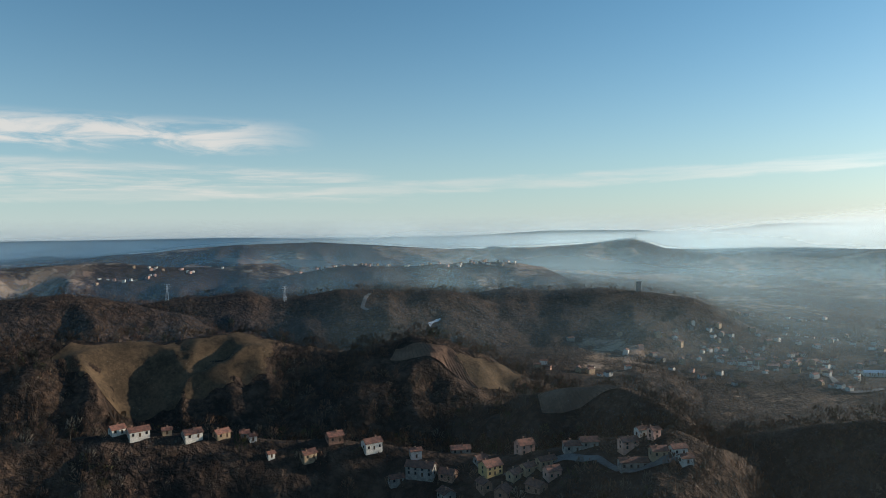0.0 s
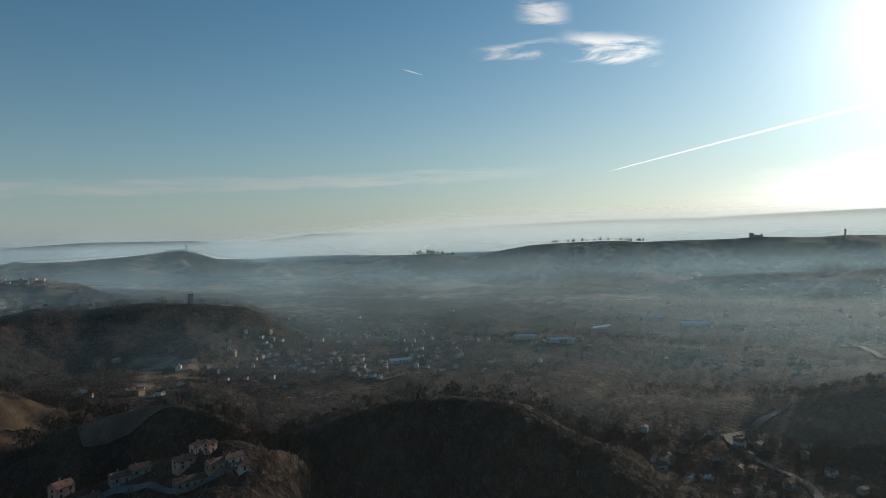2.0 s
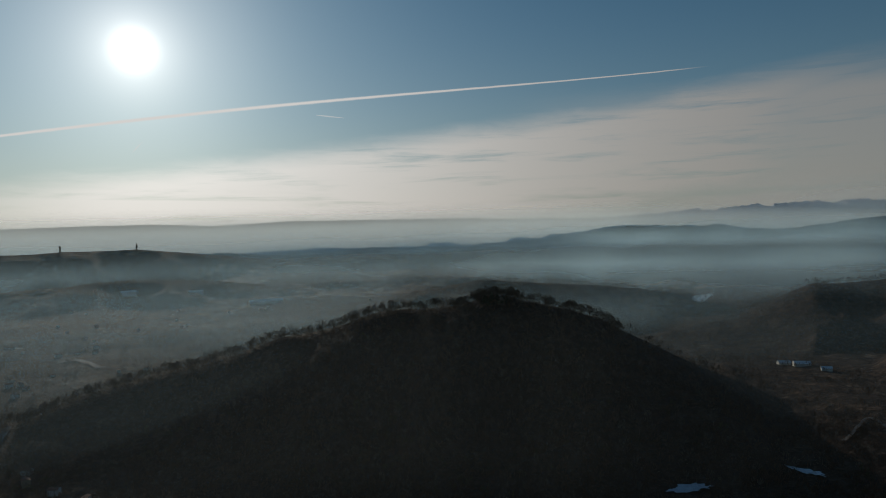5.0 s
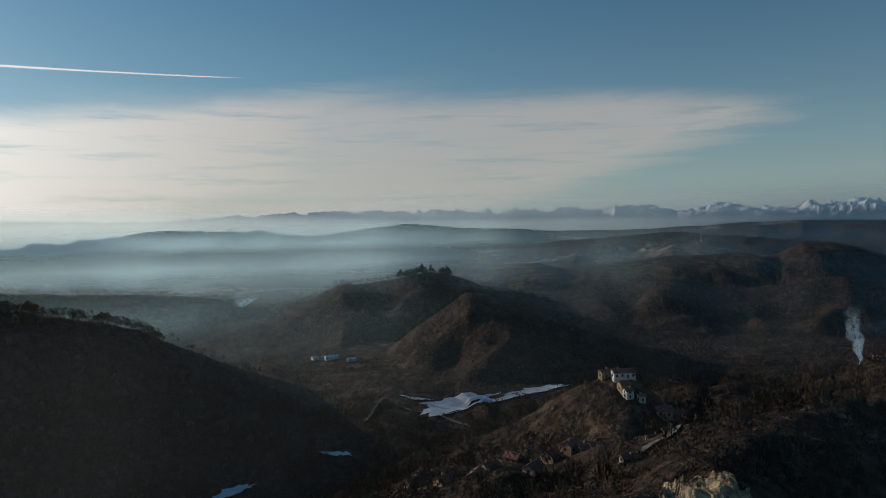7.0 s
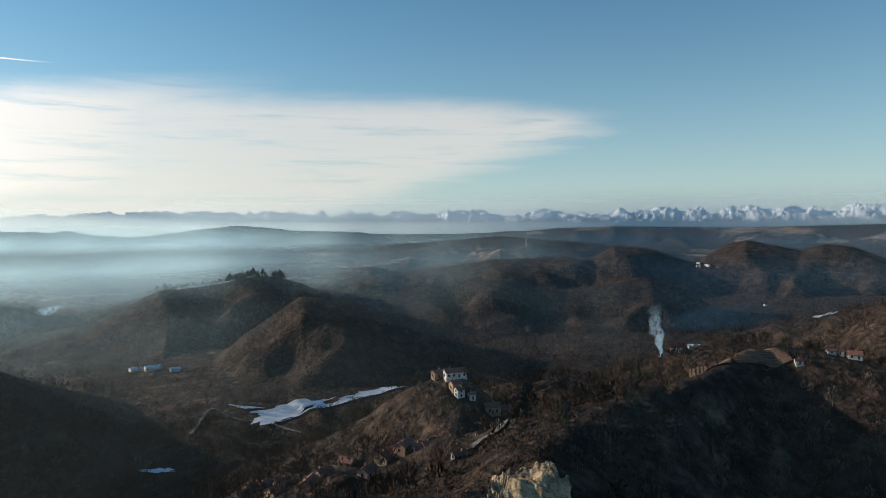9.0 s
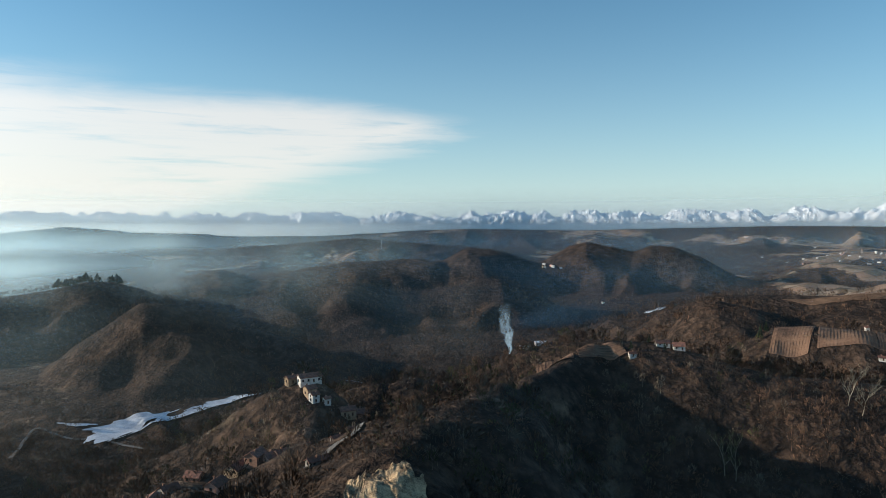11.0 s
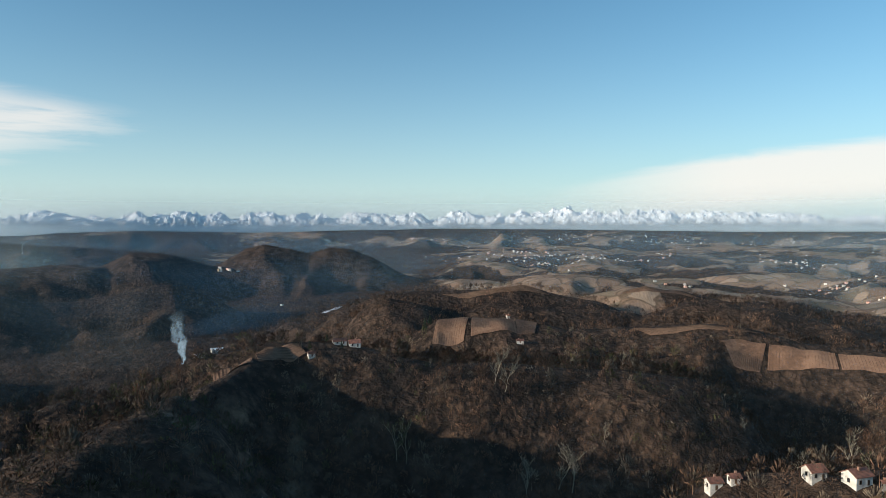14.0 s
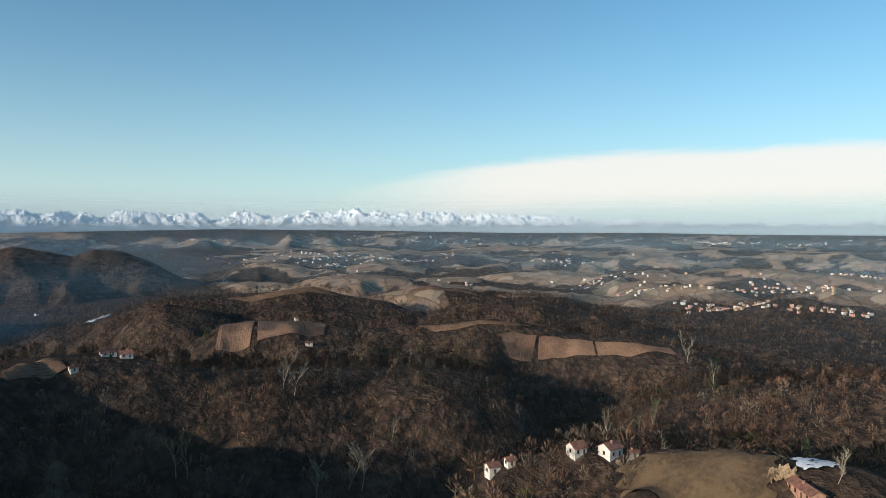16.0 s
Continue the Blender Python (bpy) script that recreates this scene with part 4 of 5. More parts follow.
def scatter(name, protos, spots, heights, mat, label, category, seed):
    """Plants on the given spots, each a turned and scaled copy of one of the prototypes, joined into one mesh."""
    rng = np.random.default_rng(seed)
    turn, which = rng.uniform(0, 6.283, len(spots)), rng.integers(0, len(protos), len(spots))
    widen = rng.uniform(0.8, 1.25, len(spots))
    x, y = spots[:, 0], spots[:, 1]
    rise = np.stack([ground(x - 7, y) - ground(x + 7, y), ground(x, y - 7) - ground(x, y + 7), np.full(len(x), 14.0)], 1)
    rise /= np.linalg.norm(rise, axis=1)[:, None]
    parts, leans, tones = [], [], []
    tone = rng.uniform(0, 1, len(spots)) ** 1.3
    for k, proto in enumerate(protos):
        m = which == k
        c, s = np.cos(turn[m])[:, None, None], np.sin(turn[m])[:, None, None]
        h, w = heights[m][:, None, None], (heights * widen)[m][:, None, None]
        px, py, pz = proto[None, :, :, 0], proto[None, :, :, 1], proto[None, :, :, 2]
        v = np.stack([(px * c - py * s) * w, (px * s + py * c) * w, pz * h], -1) + spots[m][:, None, None, :]
        parts.append(v.reshape(-1, 3))
        out = np.stack([(px * c - py * s) * 3.0, (px * s + py * c) * 3.0, (pz - 0.5) * 1.8 + 0 * c], -1)
        tones.append(np.broadcast_to(tone[m][:, None, None], v.shape[:3]).reshape(-1))
        leans.append((0.8 * rise[m][:, None, None, :] + 0.75 * out).reshape(-1, 3))
    verts = np.concatenate(parts)
    me = array_mesh(name, verts, np.arange(len(verts)).reshape(-1, 3), 3, mat)
    me.attributes.new("crown_lean", "FLOAT_VECTOR", "POINT").data.foreach_set("vector", np.concatenate(leans).astype(np.float32).ravel())
    me.attributes.new("tree_tone", "FLOAT", "POINT").data.foreach_set("value", np.concatenate(tones).astype(np.float32))
    return tagged(new(name, me), label, category, kind="stuff")


def wood_spots(count, near, far, seed, a0=-40, a1=240, limit=0.55):
    rng = np.random.default_rng(seed)
    az = rng.uniform(a0, a1, count)
    d = np.sqrt(rng.uniform(near ** 2, far ** 2, count))
    x, y = plan(az, d)
    z = ground(x, y)
    keep = woods_share(x, y, z) + 0.25 * fractal(x, y, 60, 2, 91) > limit
    for cx, cy, r in CLEAR:
        keep &= np.hypot(x - cx, y - cy) > r
    for corners in OPEN:
        keep &= ~inside(x, y, corners)
    return np.stack([x, y, z], 1)[keep]


def make_woods():
    rng = random.Random(4)
    near = [crown_tree(rng, 62, rng.uniform(0.22, 0.32), rng.uniform(0.6, 0.75), 0.070) for _ in range(8)]
    near += [crown_tree(rng, 36, 0.45, 0.8, 0.10, 0.12) * np.array((1, 1, 0.5)) for _ in range(5)]
    far = [crown_tree(rng, 15, rng.uniform(0.32, 0.45), 0.75, 0.125, 0.12)[3:] for _ in range(8)]
    nrng = np.random.default_rng(6)
    spots = wood_spots(24000, 200, 700, 1)
    kind = np.random.default_rng(16).uniform(0, 1, len(spots)) + 0.25 * fractal(spots[:, 0], spots[:, 1], 90, 2, 15)
    for mat, low, high, label in ((TWIGS, -9, 0.70, "leafless brown winter woods covering the near slopes"), (GREY_TWIGS, 0.70, 0.93, "grey leafless trees standing among the brown woods"),
                                  (GREEN_TWIGS, 0.93, 9, "ivy-grown olive green trees among the bare woods")):
        some = spots[(kind >= low) & (kind < high)]
        scatter("bare_woods", near, some, 6.5 + 7.5 * nrng.uniform(0, 1, len(some)) ** 1.3, mat, label, "woods", 2)
    spots = wood_spots(34000, 700, 1600, 3)
    scatter("bare_woods", far, spots, nrng.uniform(5.5, 12.0, len(spots)), TWIGS, "leafless brown winter woods on the farther hills", "woods", 5)
    spots = wood_spots(22000, 1000, 3400, 7, 182, 240, 0.52)
    scatter("bare_woods", far, spots, nrng.uniform(6, 11, len(spots)), TWIGS, "dark hedges and copses between the far vineyards", "woods", 8)

    crest = next(points for name, _, points in RIDGES if name == "big_dark_hill")
    s = np.random.default_rng(31).uniform(0, len(crest) - 4, 1100)
    az, d = (np.interp(s, np.arange(len(crest)), [p[k] for p in crest]) for k in (0, 1))
    x, y = plan(az, d + nrng.uniform(-16, 10, len(s)))
    scatter("bare_woods", near, np.stack([x, y, ground(x, y)], 1), nrng.uniform(6, 11, len(s)), TWIGS, "leafless trees along the crest of the dark hill", "woods", 12)
    spots = wood_spots(5200, 4050, 4370, 9, 150, 240, 0.3)
    scatter("bare_woods", far, spots, nrng.uniform(4, 9, len(spots)), TWIGS, "trees along the skyline of the far plateau", "woods", 10)


make_woods()


# ---- materials of the things ----
WALLS = {
    "white": ("white plaster", surface("white_plaster", (0.46, 0.43, 0.38), (0.70, 0.66, 0.60), 3.0, own=True, stain=0.15)),
    "ochre": ("ochre plaster", surface("ochre_plaster", (0.26, 0.18, 0.115), (0.42, 0.31, 0.20), 3.0, own=True)),
    "yellow": ("yellow plaster", surface("yellow_plaster", (0.50, 0.34, 0.15), (0.66, 0.47, 0.22), 3.0, own=True)),
    "pink": ("salmon pink plaster", surface("pink_plaster", (0.50, 0.27, 0.20), (0.66, 0.40, 0.31), 3.0, own=True)),
    "brick": ("weathered brick", surface("weathered_brick", (0.22, 0.12, 0.085), (0.38, 0.22, 0.15), 1.2, own=True)),
    "grey": ("grey plaster", surface("grey_plaster", (0.15, 0.14, 0.13), (0.30, 0.28, 0.25), 3.0, own=True)),
}


def tile_material():
    m, net = material("clay_roof_tiles")
    vec = net.node("ShaderNodeTexCoord", out=3)
    patches = net.noise(vec, 0.5, 5.0, 0.65)
    colour = net.mix(net.ramp01(patches, 0.3, 0.7), (0.085, 0.042, 0.031), (0.26, 0.105, 0.068))
    colour = net.mix(net.math("MULTIPLY", net.ramp01(net.noise(vec, 2.2, 4.0, 0.6), 0.5, 0.75), 0.5), colour, (0.12, 0.10, 0.08))
    tone = net.math("ADD", 0.7, net.math("MULTIPLY", net.node("ShaderNodeObjectInfo", out=5), 0.6))
    colour = net.node("ShaderNodeVectorMath", {0: colour, 3: tone}, operation="SCALE")
    rows = net.node("ShaderNodeTexWave", {"Vector": vec, "Scale": 1.1, "Distortion": 0.4}, 1)
    normal = net.node("ShaderNodeBump", {"Strength": 0.5, "Distance": 0.08, "Height": rows})
    return finish(m, net, net.node("ShaderNodeBsdfPrincipled", {"Base Color": colour, "Roughness": 0.85, "Normal": normal}))


def glass_material():
    m, net = material("window_glass")
    return finish(m, net, net.node("ShaderNodeBsdfPrincipled", {"Base Color": (0.02, 0.025, 0.03, 1), "Roughness": 0.08, "Specular IOR Level": 0.6}))


def veil_material(name, colour, attribute, size, low=0.3, high=0.7, through_share=0.35):
    """Smoke or vapour: a thin lit veil whose cover is the attribute times a billowing noise."""
    m, net = material(name)
    share = net.node("ShaderNodeAttribute", out=2, attribute_name=attribute)
    billow = net.ramp01(net.noise(net.node("ShaderNodeNewGeometry"), 1 / size, 6.0, 0.6), low, high)
    alpha = net.math("MULTIPLY", share, billow, clamp=True)
    lit = net.node("ShaderNodeMixShader", {0: through_share, 1: net.node("ShaderNodeBsdfDiffuse", {"Color": colour}), 2: net.node("ShaderNodeBsdfTranslucent", {"Color": colour})})
    return finish(m, net, net.node("ShaderNodeMixShader", {0: alpha, 1: net.node("ShaderNodeBsdfTransparent"), 2: lit}))


TILES = tile_material()
GLASS = glass_material()
WOODWORK = surface("brown_woodwork", (0.06, 0.035, 0.022), (0.13, 0.08, 0.05), 0.6, own=True)
SHEET = surface("pale_sheet_metal", (0.50, 0.54, 0.58), (0.70, 0.73, 0.76), 4.0, rough=0.45, own=True)
VINES = surface("vine_stocks", (0.085, 0.053, 0.036), (0.17, 0.108, 0.072), 9.0, bump=0.0)
SOIL = surface("vineyard_soil", (0.125, 0.072, 0.047), (0.245, 0.145, 0.094), 28.0, bump=0.4)
GRASS = surface("winter_grass", (0.045, 0.031, 0.018), (0.125, 0.082, 0.047), 22.0, bump=0.4)
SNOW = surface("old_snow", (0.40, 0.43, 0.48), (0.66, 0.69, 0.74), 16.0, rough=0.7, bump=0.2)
ROCK = surface("ochre_marl", (0.10, 0.064, 0.038), (0.52, 0.375, 0.225), 6.0, bump=0.8)
ASPHALT = surface("pale_worn_asphalt", (0.09, 0.087, 0.083), (0.18, 0.172, 0.162), 14.0, bump=0.1)
SMOKE = veil_material("smoke", (0.52, 0.72, 0.88, 1), "cover", 9.0, 0.2, 0.6, 0.5)


# ---- plots and roads ----
def drape(name, corners, mat, lift, along=24, across=24, rough=0.0, edge=0.0):
    """A patch of ground cover between four corners, following the land."""
    (x0, y0), (x1, y1), (x2, y2), (x3, y3) = [plan(az, d) for az, d in corners]
    s, t = np.meshgrid(np.linspace(0, 1, along), np.linspace(0, 1, across))
    if edge:
        s = s + edge * fractal(t * 40, s * 40, 9.0, 2, 61) * (np.abs(s - 0.5) * 2) ** 3
        t = t + edge * fractal(s * 40, t * 40, 9.0, 2, 67) * (np.abs(t - 0.5) * 2) ** 3
    x = (1 - t) * ((1 - s) * x0 + s * x1) + t * ((1 - s) * x3 + s * x2)
    y = (1 - t) * ((1 - s) * y0 + s * y1) + t * ((1 - s) * y3 + s * y2)
    x, y = x.ravel(), y.ravel()
    if rough:
        bulge = rough * 3.2 * fractal(s.ravel() * 60, t.ravel() * 60, 13.0, 5, 71) / np.hypot(x, y)
        x, y = x * (1 - bulge), y * (1 - bulge)
    z = ground(x, y) + lift
    if rough:
        z = z + rough * (1 - np.abs(fractal(s.ravel() * 60, t.ravel() * 60, 16.0, 5, 75))) * 1.6
    return sheet(name, across, along, np.stack([x, y, z], 1), mat, smooth=not rough)


def vine_rows(corners, parent):
    """Rows of bare vines running up the slope of the plot."""
    p = [np.array(plan(az, d)) for az, d in corners]
    a, b, c, d = p
    if abs(np.linalg.norm(d) - np.linalg.norm(a)) > abs(np.linalg.norm(b) - np.linalg.norm(a)):
        a, b, c, d = b, c, d, a
    count = max(4, int(np.linalg.norm(d - a) / 2.5))
    verts, quads = [], []
    for k in range(count):
        s = (k + 0.5) / count
        start, end = a + (d - a) * s, b + (c - b) * s
        n = max(3, int(np.linalg.norm(end - start) / 7))
        line = start + (end - start) * np.linspace(0.01, 0.99, n)[:, None]
        side = np.array([-(end - start)[1], (end - start)[0]]) / np.linalg.norm(end - start) * 0.24
        z = ground(line[:, 0], line[:, 1])
        wob = fractal(line[:, 0], line[:, 1], 5.0, 2, 5) * 0.25
        base = len(verts)
        for i in range(n):
            x, y = line[i]
            verts += [(x - side[0], y - side[1], z[i] + 0.5), (x, y, z[i] + 1.5 + wob[i]), (x + side[0], y + side[1], z[i] + 0.5)]
        for i in range(n - 1):
            q = base + 3 * i
            quads += [(q, q + 3, q + 4, q + 1), (q + 1, q + 4, q + 5, q + 2)]
    ob = new("vine_planting", array_mesh("vine_planting", np.array(verts), np.array(quads), 4, VINES))
    ob.parent = parent
    tagged(ob, kind="stuff")


def make_plots():
    for kind, name, corners in PLOTS:
        if kind == "vineyard":
            ob = tagged(new(name, drape(name, corners, SOIL, 0.9)), "dormant vineyard of bare brown rows on reddish soil", "vineyard", "vineyards on the hills")
            vine_rows(corners, ob)
        elif kind == "meadow":
            tagged(new(name, drape(name, corners, GRASS, 0.9, edge=0.1)), "dry brown winter meadow on a hill slope", "meadow", "meadows on the slopes")
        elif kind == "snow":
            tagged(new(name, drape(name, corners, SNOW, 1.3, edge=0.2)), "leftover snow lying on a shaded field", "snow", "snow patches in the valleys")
        else:
            tagged(new(name, drape(name, corners, ROCK, 0.5, 70, 70, rough=0.7, edge=0.12)), "bare pale ochre rock face cut into the hillside", "cliff")


def make_road(name, width, points):
    az, d = np.array([p[0] for p in points]), np.array([p[1] for p in points], float)
    s = np.linspace(0, len(points) - 1, 10 * len(points))
    x, y = plan(np.interp(s, np.arange(len(points)), az), np.interp(s, np.arange(len(points)), d))
    for _ in range(6):
        x[1:-1], y[1:-1] = (x[:-2] + 2 * x[1:-1] + x[2:]) / 4, (y[:-2] + 2 * y[1:-1] + y[2:]) / 4
    tx, ty = np.gradient(x), np.gradient(y)
    n = np.hypot(tx, ty)
    rows = []
    for k in (-0.5, 0.0, 0.5):
        px, py = x - ty / n * width * k, y + tx / n * width * k
        rows.append(np.stack([px, py, ground(px, py) + 1.1], 1))
    ob = new("road", sheet("road", 3, len(x), np.concatenate(rows), ASPHALT))
    tagged(ob, "narrow pale asphalt country road", "road", kind="structure")


make_plots()
for row in ROADS:
    make_road(*row)


# ---- houses ----
def box(bm, x0, x1, y0, y1, z0, z1):
    v = [bm.verts.new(p) for p in ((x0, y0, z0), (x1, y0, z0), (x1, y1, z0), (x0, y1, z0), (x0, y0, z1), (x1, y0, z1), (x1, y1, z1), (x0, y1, z1))]
    for f in ((3, 2, 1, 0), (4, 5, 6, 7), (0, 1, 5, 4), (1, 2, 6, 5), (2, 3, 7, 6), (3, 0, 4, 7)):
        bm.faces.new([v[i] for i in f])


def part(name, bm, mat, parent, label=""):
    me = bpy.data.meshes.new(name)
    bm.normal_update()
    bm.to_mesh(me)
    bm.free()
    me.materials.append(mat)
    ob = new(name, me)
    ob.parent = parent
    return tagged(ob, label)


def gable_walls(l, w, h, rise, deep):
    """Walls of a gabled house, the ridge along x, sunk `deep` below the ground."""
    bm = bmesh.new()
    ends = []
    for x in (-l / 2, l / 2):
        ends.append([bm.verts.new(p) for p in ((x, -w / 2, -deep), (x, w / 2, -deep), (x, w / 2, h), (x, 0, h + rise), (x, -w / 2, h))])
    a, b = ends
    bm.faces.new(a[::-1]), bm.faces.new(b)
    for i in range(5):
        j = (i + 1) % 5
        bm.faces.new((a[i], a[j], b[j], b[i]))
    return bm


def gable_roof(l, w, h, rise, over=0.6, thick=0.28, hip=0.0):
    """Two roof slopes with eaves, the ridge shortened at both ends by hip."""
    bm = bmesh.new()
    slope = rise / (w / 2)
    low = h - over * slope + 0.12
    rows = []
    for dz in (0.0, thick):
        rows.append([bm.verts.new(p) for p in ((-l / 2 - over, -w / 2 - over, low + dz), (l / 2 + over, -w / 2 - over, low + dz), (l / 2 + over, w / 2 + over, low + dz),
                                               (-l / 2 - over, w / 2 + over, low + dz), (-l / 2 - over + hip, 0, h + rise + 0.12 + dz), (l / 2 + over - hip, 0, h + rise + 0.12 + dz))])
    u, t = rows
    for f in ((0, 1, 5, 4), (2, 3, 4, 5), (1, 2, 5), (3, 0, 4)):
        if len(f) == 3 and not hip:
            continue
        bm.faces.new([t[i] for i in f])
        bm.faces.new([u[i] for i in reversed(f)])
    rim = (0, 1, 2, 3) if hip else (0, 1, 5, 2, 3, 4)
    for i, j in zip(rim, rim[1:] + rim[:1]):
        bm.faces.new((u[i], u[j], t[j], t[i]))
    return bm


def window(parent, x, y, z, axis, out, wide=1.0, tall=1.4):
    """A window on a wall: a frame with its sill, and a pane set in it."""
    bm = bmesh.new()
    f = 0.12
    for a0, a1, b0, b1 in ((-wide / 2 - f, wide / 2 + f, tall, tall + f), (-wide / 2 - f - 0.1, wide / 2 + f + 0.1, -f, 0), (-wide / 2 - f, -wide / 2, 0, tall), (wide / 2, wide / 2 + f, 0, tall)):
        box(bm, a0, a1, 0, 0.09, b0, b1)
    frame_ob = part("window", bm, WOODWORK, parent)
    bm = bmesh.new()
    box(bm, -wide / 2, wide / 2, 0, 0.04, 0, tall)
    part("pane", bm, GLASS, frame_ob)
    turn = {("y", -1): 180, ("y", 1): 0, ("x", 1): -90, ("x", -1): 90}[(axis, out)]
    frame_ob.matrix_basis = pose(x, y, z, 0, 0, turn)
    return frame_ob


def make_house(group, az, d, heading, l, w, h, colour, rng):
    spot = ground_at(az, d)
    words, mat = WALLS[colour]
    storeys = max(1, round(h / 3.0))
    tall = {1: "single-storey", 2: "two-storey", 3: "three-storey"}[min(storeys, 3)]
    house = new("house", None)
    house.empty_display_size = 1
    house.matrix_basis = Matrix.Translation(spot) @ pose(0, 0, 0, 0, 0, 90 - heading - az)
    tagged(house, "%s house with %s walls and a tiled roof" % (tall, words), "house", group)
    rise = w / 2 * rng.uniform(0.52, 0.66)
    hip = w / 2 * 0.9 if l > 11 and h > 6.5 else 0.0
    if hip:
        bm = bmesh.new()
        box(bm, -l / 2, l / 2, -w / 2, w / 2, -2.5, h)
        part("wall", bm, mat, house)
    else:
        part("wall", gable_walls(l, w, h, rise, 2.5), mat, house)
    part("roof", gable_roof(l, w, h, rise, hip=hip), TILES, house, "weathered clay tile roof")
    bm = bmesh.new()
    cx, cy = l * rng.uniform(-0.3, 0.3), w * rng.choice((-0.15, 0.15))
    box(bm, cx - 0.35, cx + 0.35, cy - 0.35, cy + 0.35, h, h + rise + 0.9)
    box(bm, cx - 0.48, cx + 0.48, cy - 0.48, cy + 0.48, h + rise + 0.9, h + rise + 1.05)
    part("chimney", bm, WALLS["brick"][1], house)
    for floor in range(storeys):
        z = 0.9 + floor * h / storeys
        n = max(1, int(l / 3.4))
        for k in range(n):
            x = (k + 0.5) / n * l - l / 2
            for out in (-1, 1):
                if floor == 0 and k == n // 2 and out == -1:
                    bm = bmesh.new()
                    box(bm, x - 0.55, x + 0.55, -w / 2 - 0.06, -w / 2 + 0.02, 0, 2.1)
                    part("door", bm, WOODWORK, house)
                else:
                    window(house, x, out * w / 2, z, "y", out)
        m = max(1, int(w / 4.5))
        for k in range(m):
            for out in (-1, 1):
                window(house, out * l / 2, (k + 0.5) / m * w - w / 2, z, "x", out)


def make_houses():
    rng = random.Random(12)
    for row in HOUSES:
        make_house(*row, rng)


def plain_house(l, w, h, colour, roof_mat=None, name="house", label=""):
    """A farther house: walls, roof and a chimney, its openings too small to tell."""
    words, mat = WALLS[colour]
    house = new(name, None)
    tagged(house, label or "small %s village house with a tiled roof" % words, name.replace("_", " "))
    part("wall", gable_walls(l, w, h, w * 0.22, 6), mat, house)
    part("roof", gable_roof(l, w, h, w * 0.22, over=0.4), roof_mat or TILES, house)
    if name == "house":
        bm = bmesh.new()
        box(bm, l * 0.2, l * 0.2 + 0.8, -0.4, 0.4, h, h + w * 0.22 + 1.0)
        part("chimney", bm, WALLS["brick"][1], house)
    return house


FAR_KINDS = None


def joined_village(az, d, count, wide, deep, seed, grow):
    """A village too far off to pick its houses apart: gabled houses joined into one mesh."""
    rng = random.Random(seed)
    x0, y0 = (float(v) for v in plan(az, d))
    tx, ty, rx, ry = math.cos(radians(az)), -math.sin(radians(az)), math.sin(radians(az)), math.cos(radians(az))
    verts, faces, slots = [], [], []
    for _ in range(count):
        s, t = rng.gauss(0, wide / 2.6), rng.gauss(0, deep / 2.6)
        x, y = x0 + tx * s + rx * t, y0 + ty * s + ry * t
        z, turn = float(ground(x, y)[0]), rng.uniform(0, math.pi)
        l, w, h = (v * grow * rng.uniform(0.8, 1.3) for v in (10, 7, 5.5))
        wall, base = rng.choice((0, 0, 0, 1, 2)), len(verts)
        for px in (-l / 2, l / 2):
            for py, pz in ((-w / 2, -5), (w / 2, -5), (w / 2, h), (0, h + w * 0.22), (-w / 2, h)):
                verts.append((x + px * math.cos(turn) - py * math.sin(turn), y + px * math.sin(turn) + py * math.cos(turn), z + pz))
        for f, m in (((4, 3, 2, 1, 0), wall), ((5, 6, 7, 8, 9), wall), ((0, 1, 6, 5), wall), ((1, 2, 7, 6), wall), ((4, 0, 5, 9), wall), ((2, 3, 8, 7), 3), ((3, 4, 9, 8), 3)):
            faces.append([base + k for k in f])
            slots.append(m)
    ob = mesh_object("far_village", verts, faces, WALLS["white"][1])
    for m in (WALLS["ochre"][1], WALLS["pink"][1], TILES):
        ob.data.materials.append(m)
    ob.data.polygons.foreach_set("material_index", slots)
    tagged(ob, "far-off village of pale houses with red roofs", "village", "far villages on the hills", "stuff")


def far_village(group, az, d, count, wide, deep, seed, grow=1.0):
    """A cluster of farther houses, scattered over wide x deep metres round one spot."""
    rng = random.Random(seed)
    x0, y0 = (float(v) for v in plan(az, d))
    tx, ty = math.cos(radians(az)), -math.sin(radians(az))
    rx, ry = math.sin(radians(az)), math.cos(radians(az))
    for _ in range(count):
        s, t = rng.gauss(0, wide / 2.6), rng.gauss(0, deep / 2.6)
        x, y = x0 + tx * s + rx * t, y0 + ty * s + ry * t
        z = float(ground(x, y)[0])
        if z - float(base_height(x, y)) > 30:
            continue
        k = rng.choice((0, 0, 0, 1, 1, 2, 3, 4, 4))
        ob = copy_thing(FAR_KINDS[k], Matrix.Translation((x, y, z)) @ pose(0, 0, 0, 0, 0, rng.uniform(0, 180)) @ Matrix.Scale(grow * rng.uniform(0.85, 1.2), 4))
        tagged(ob, group=group)


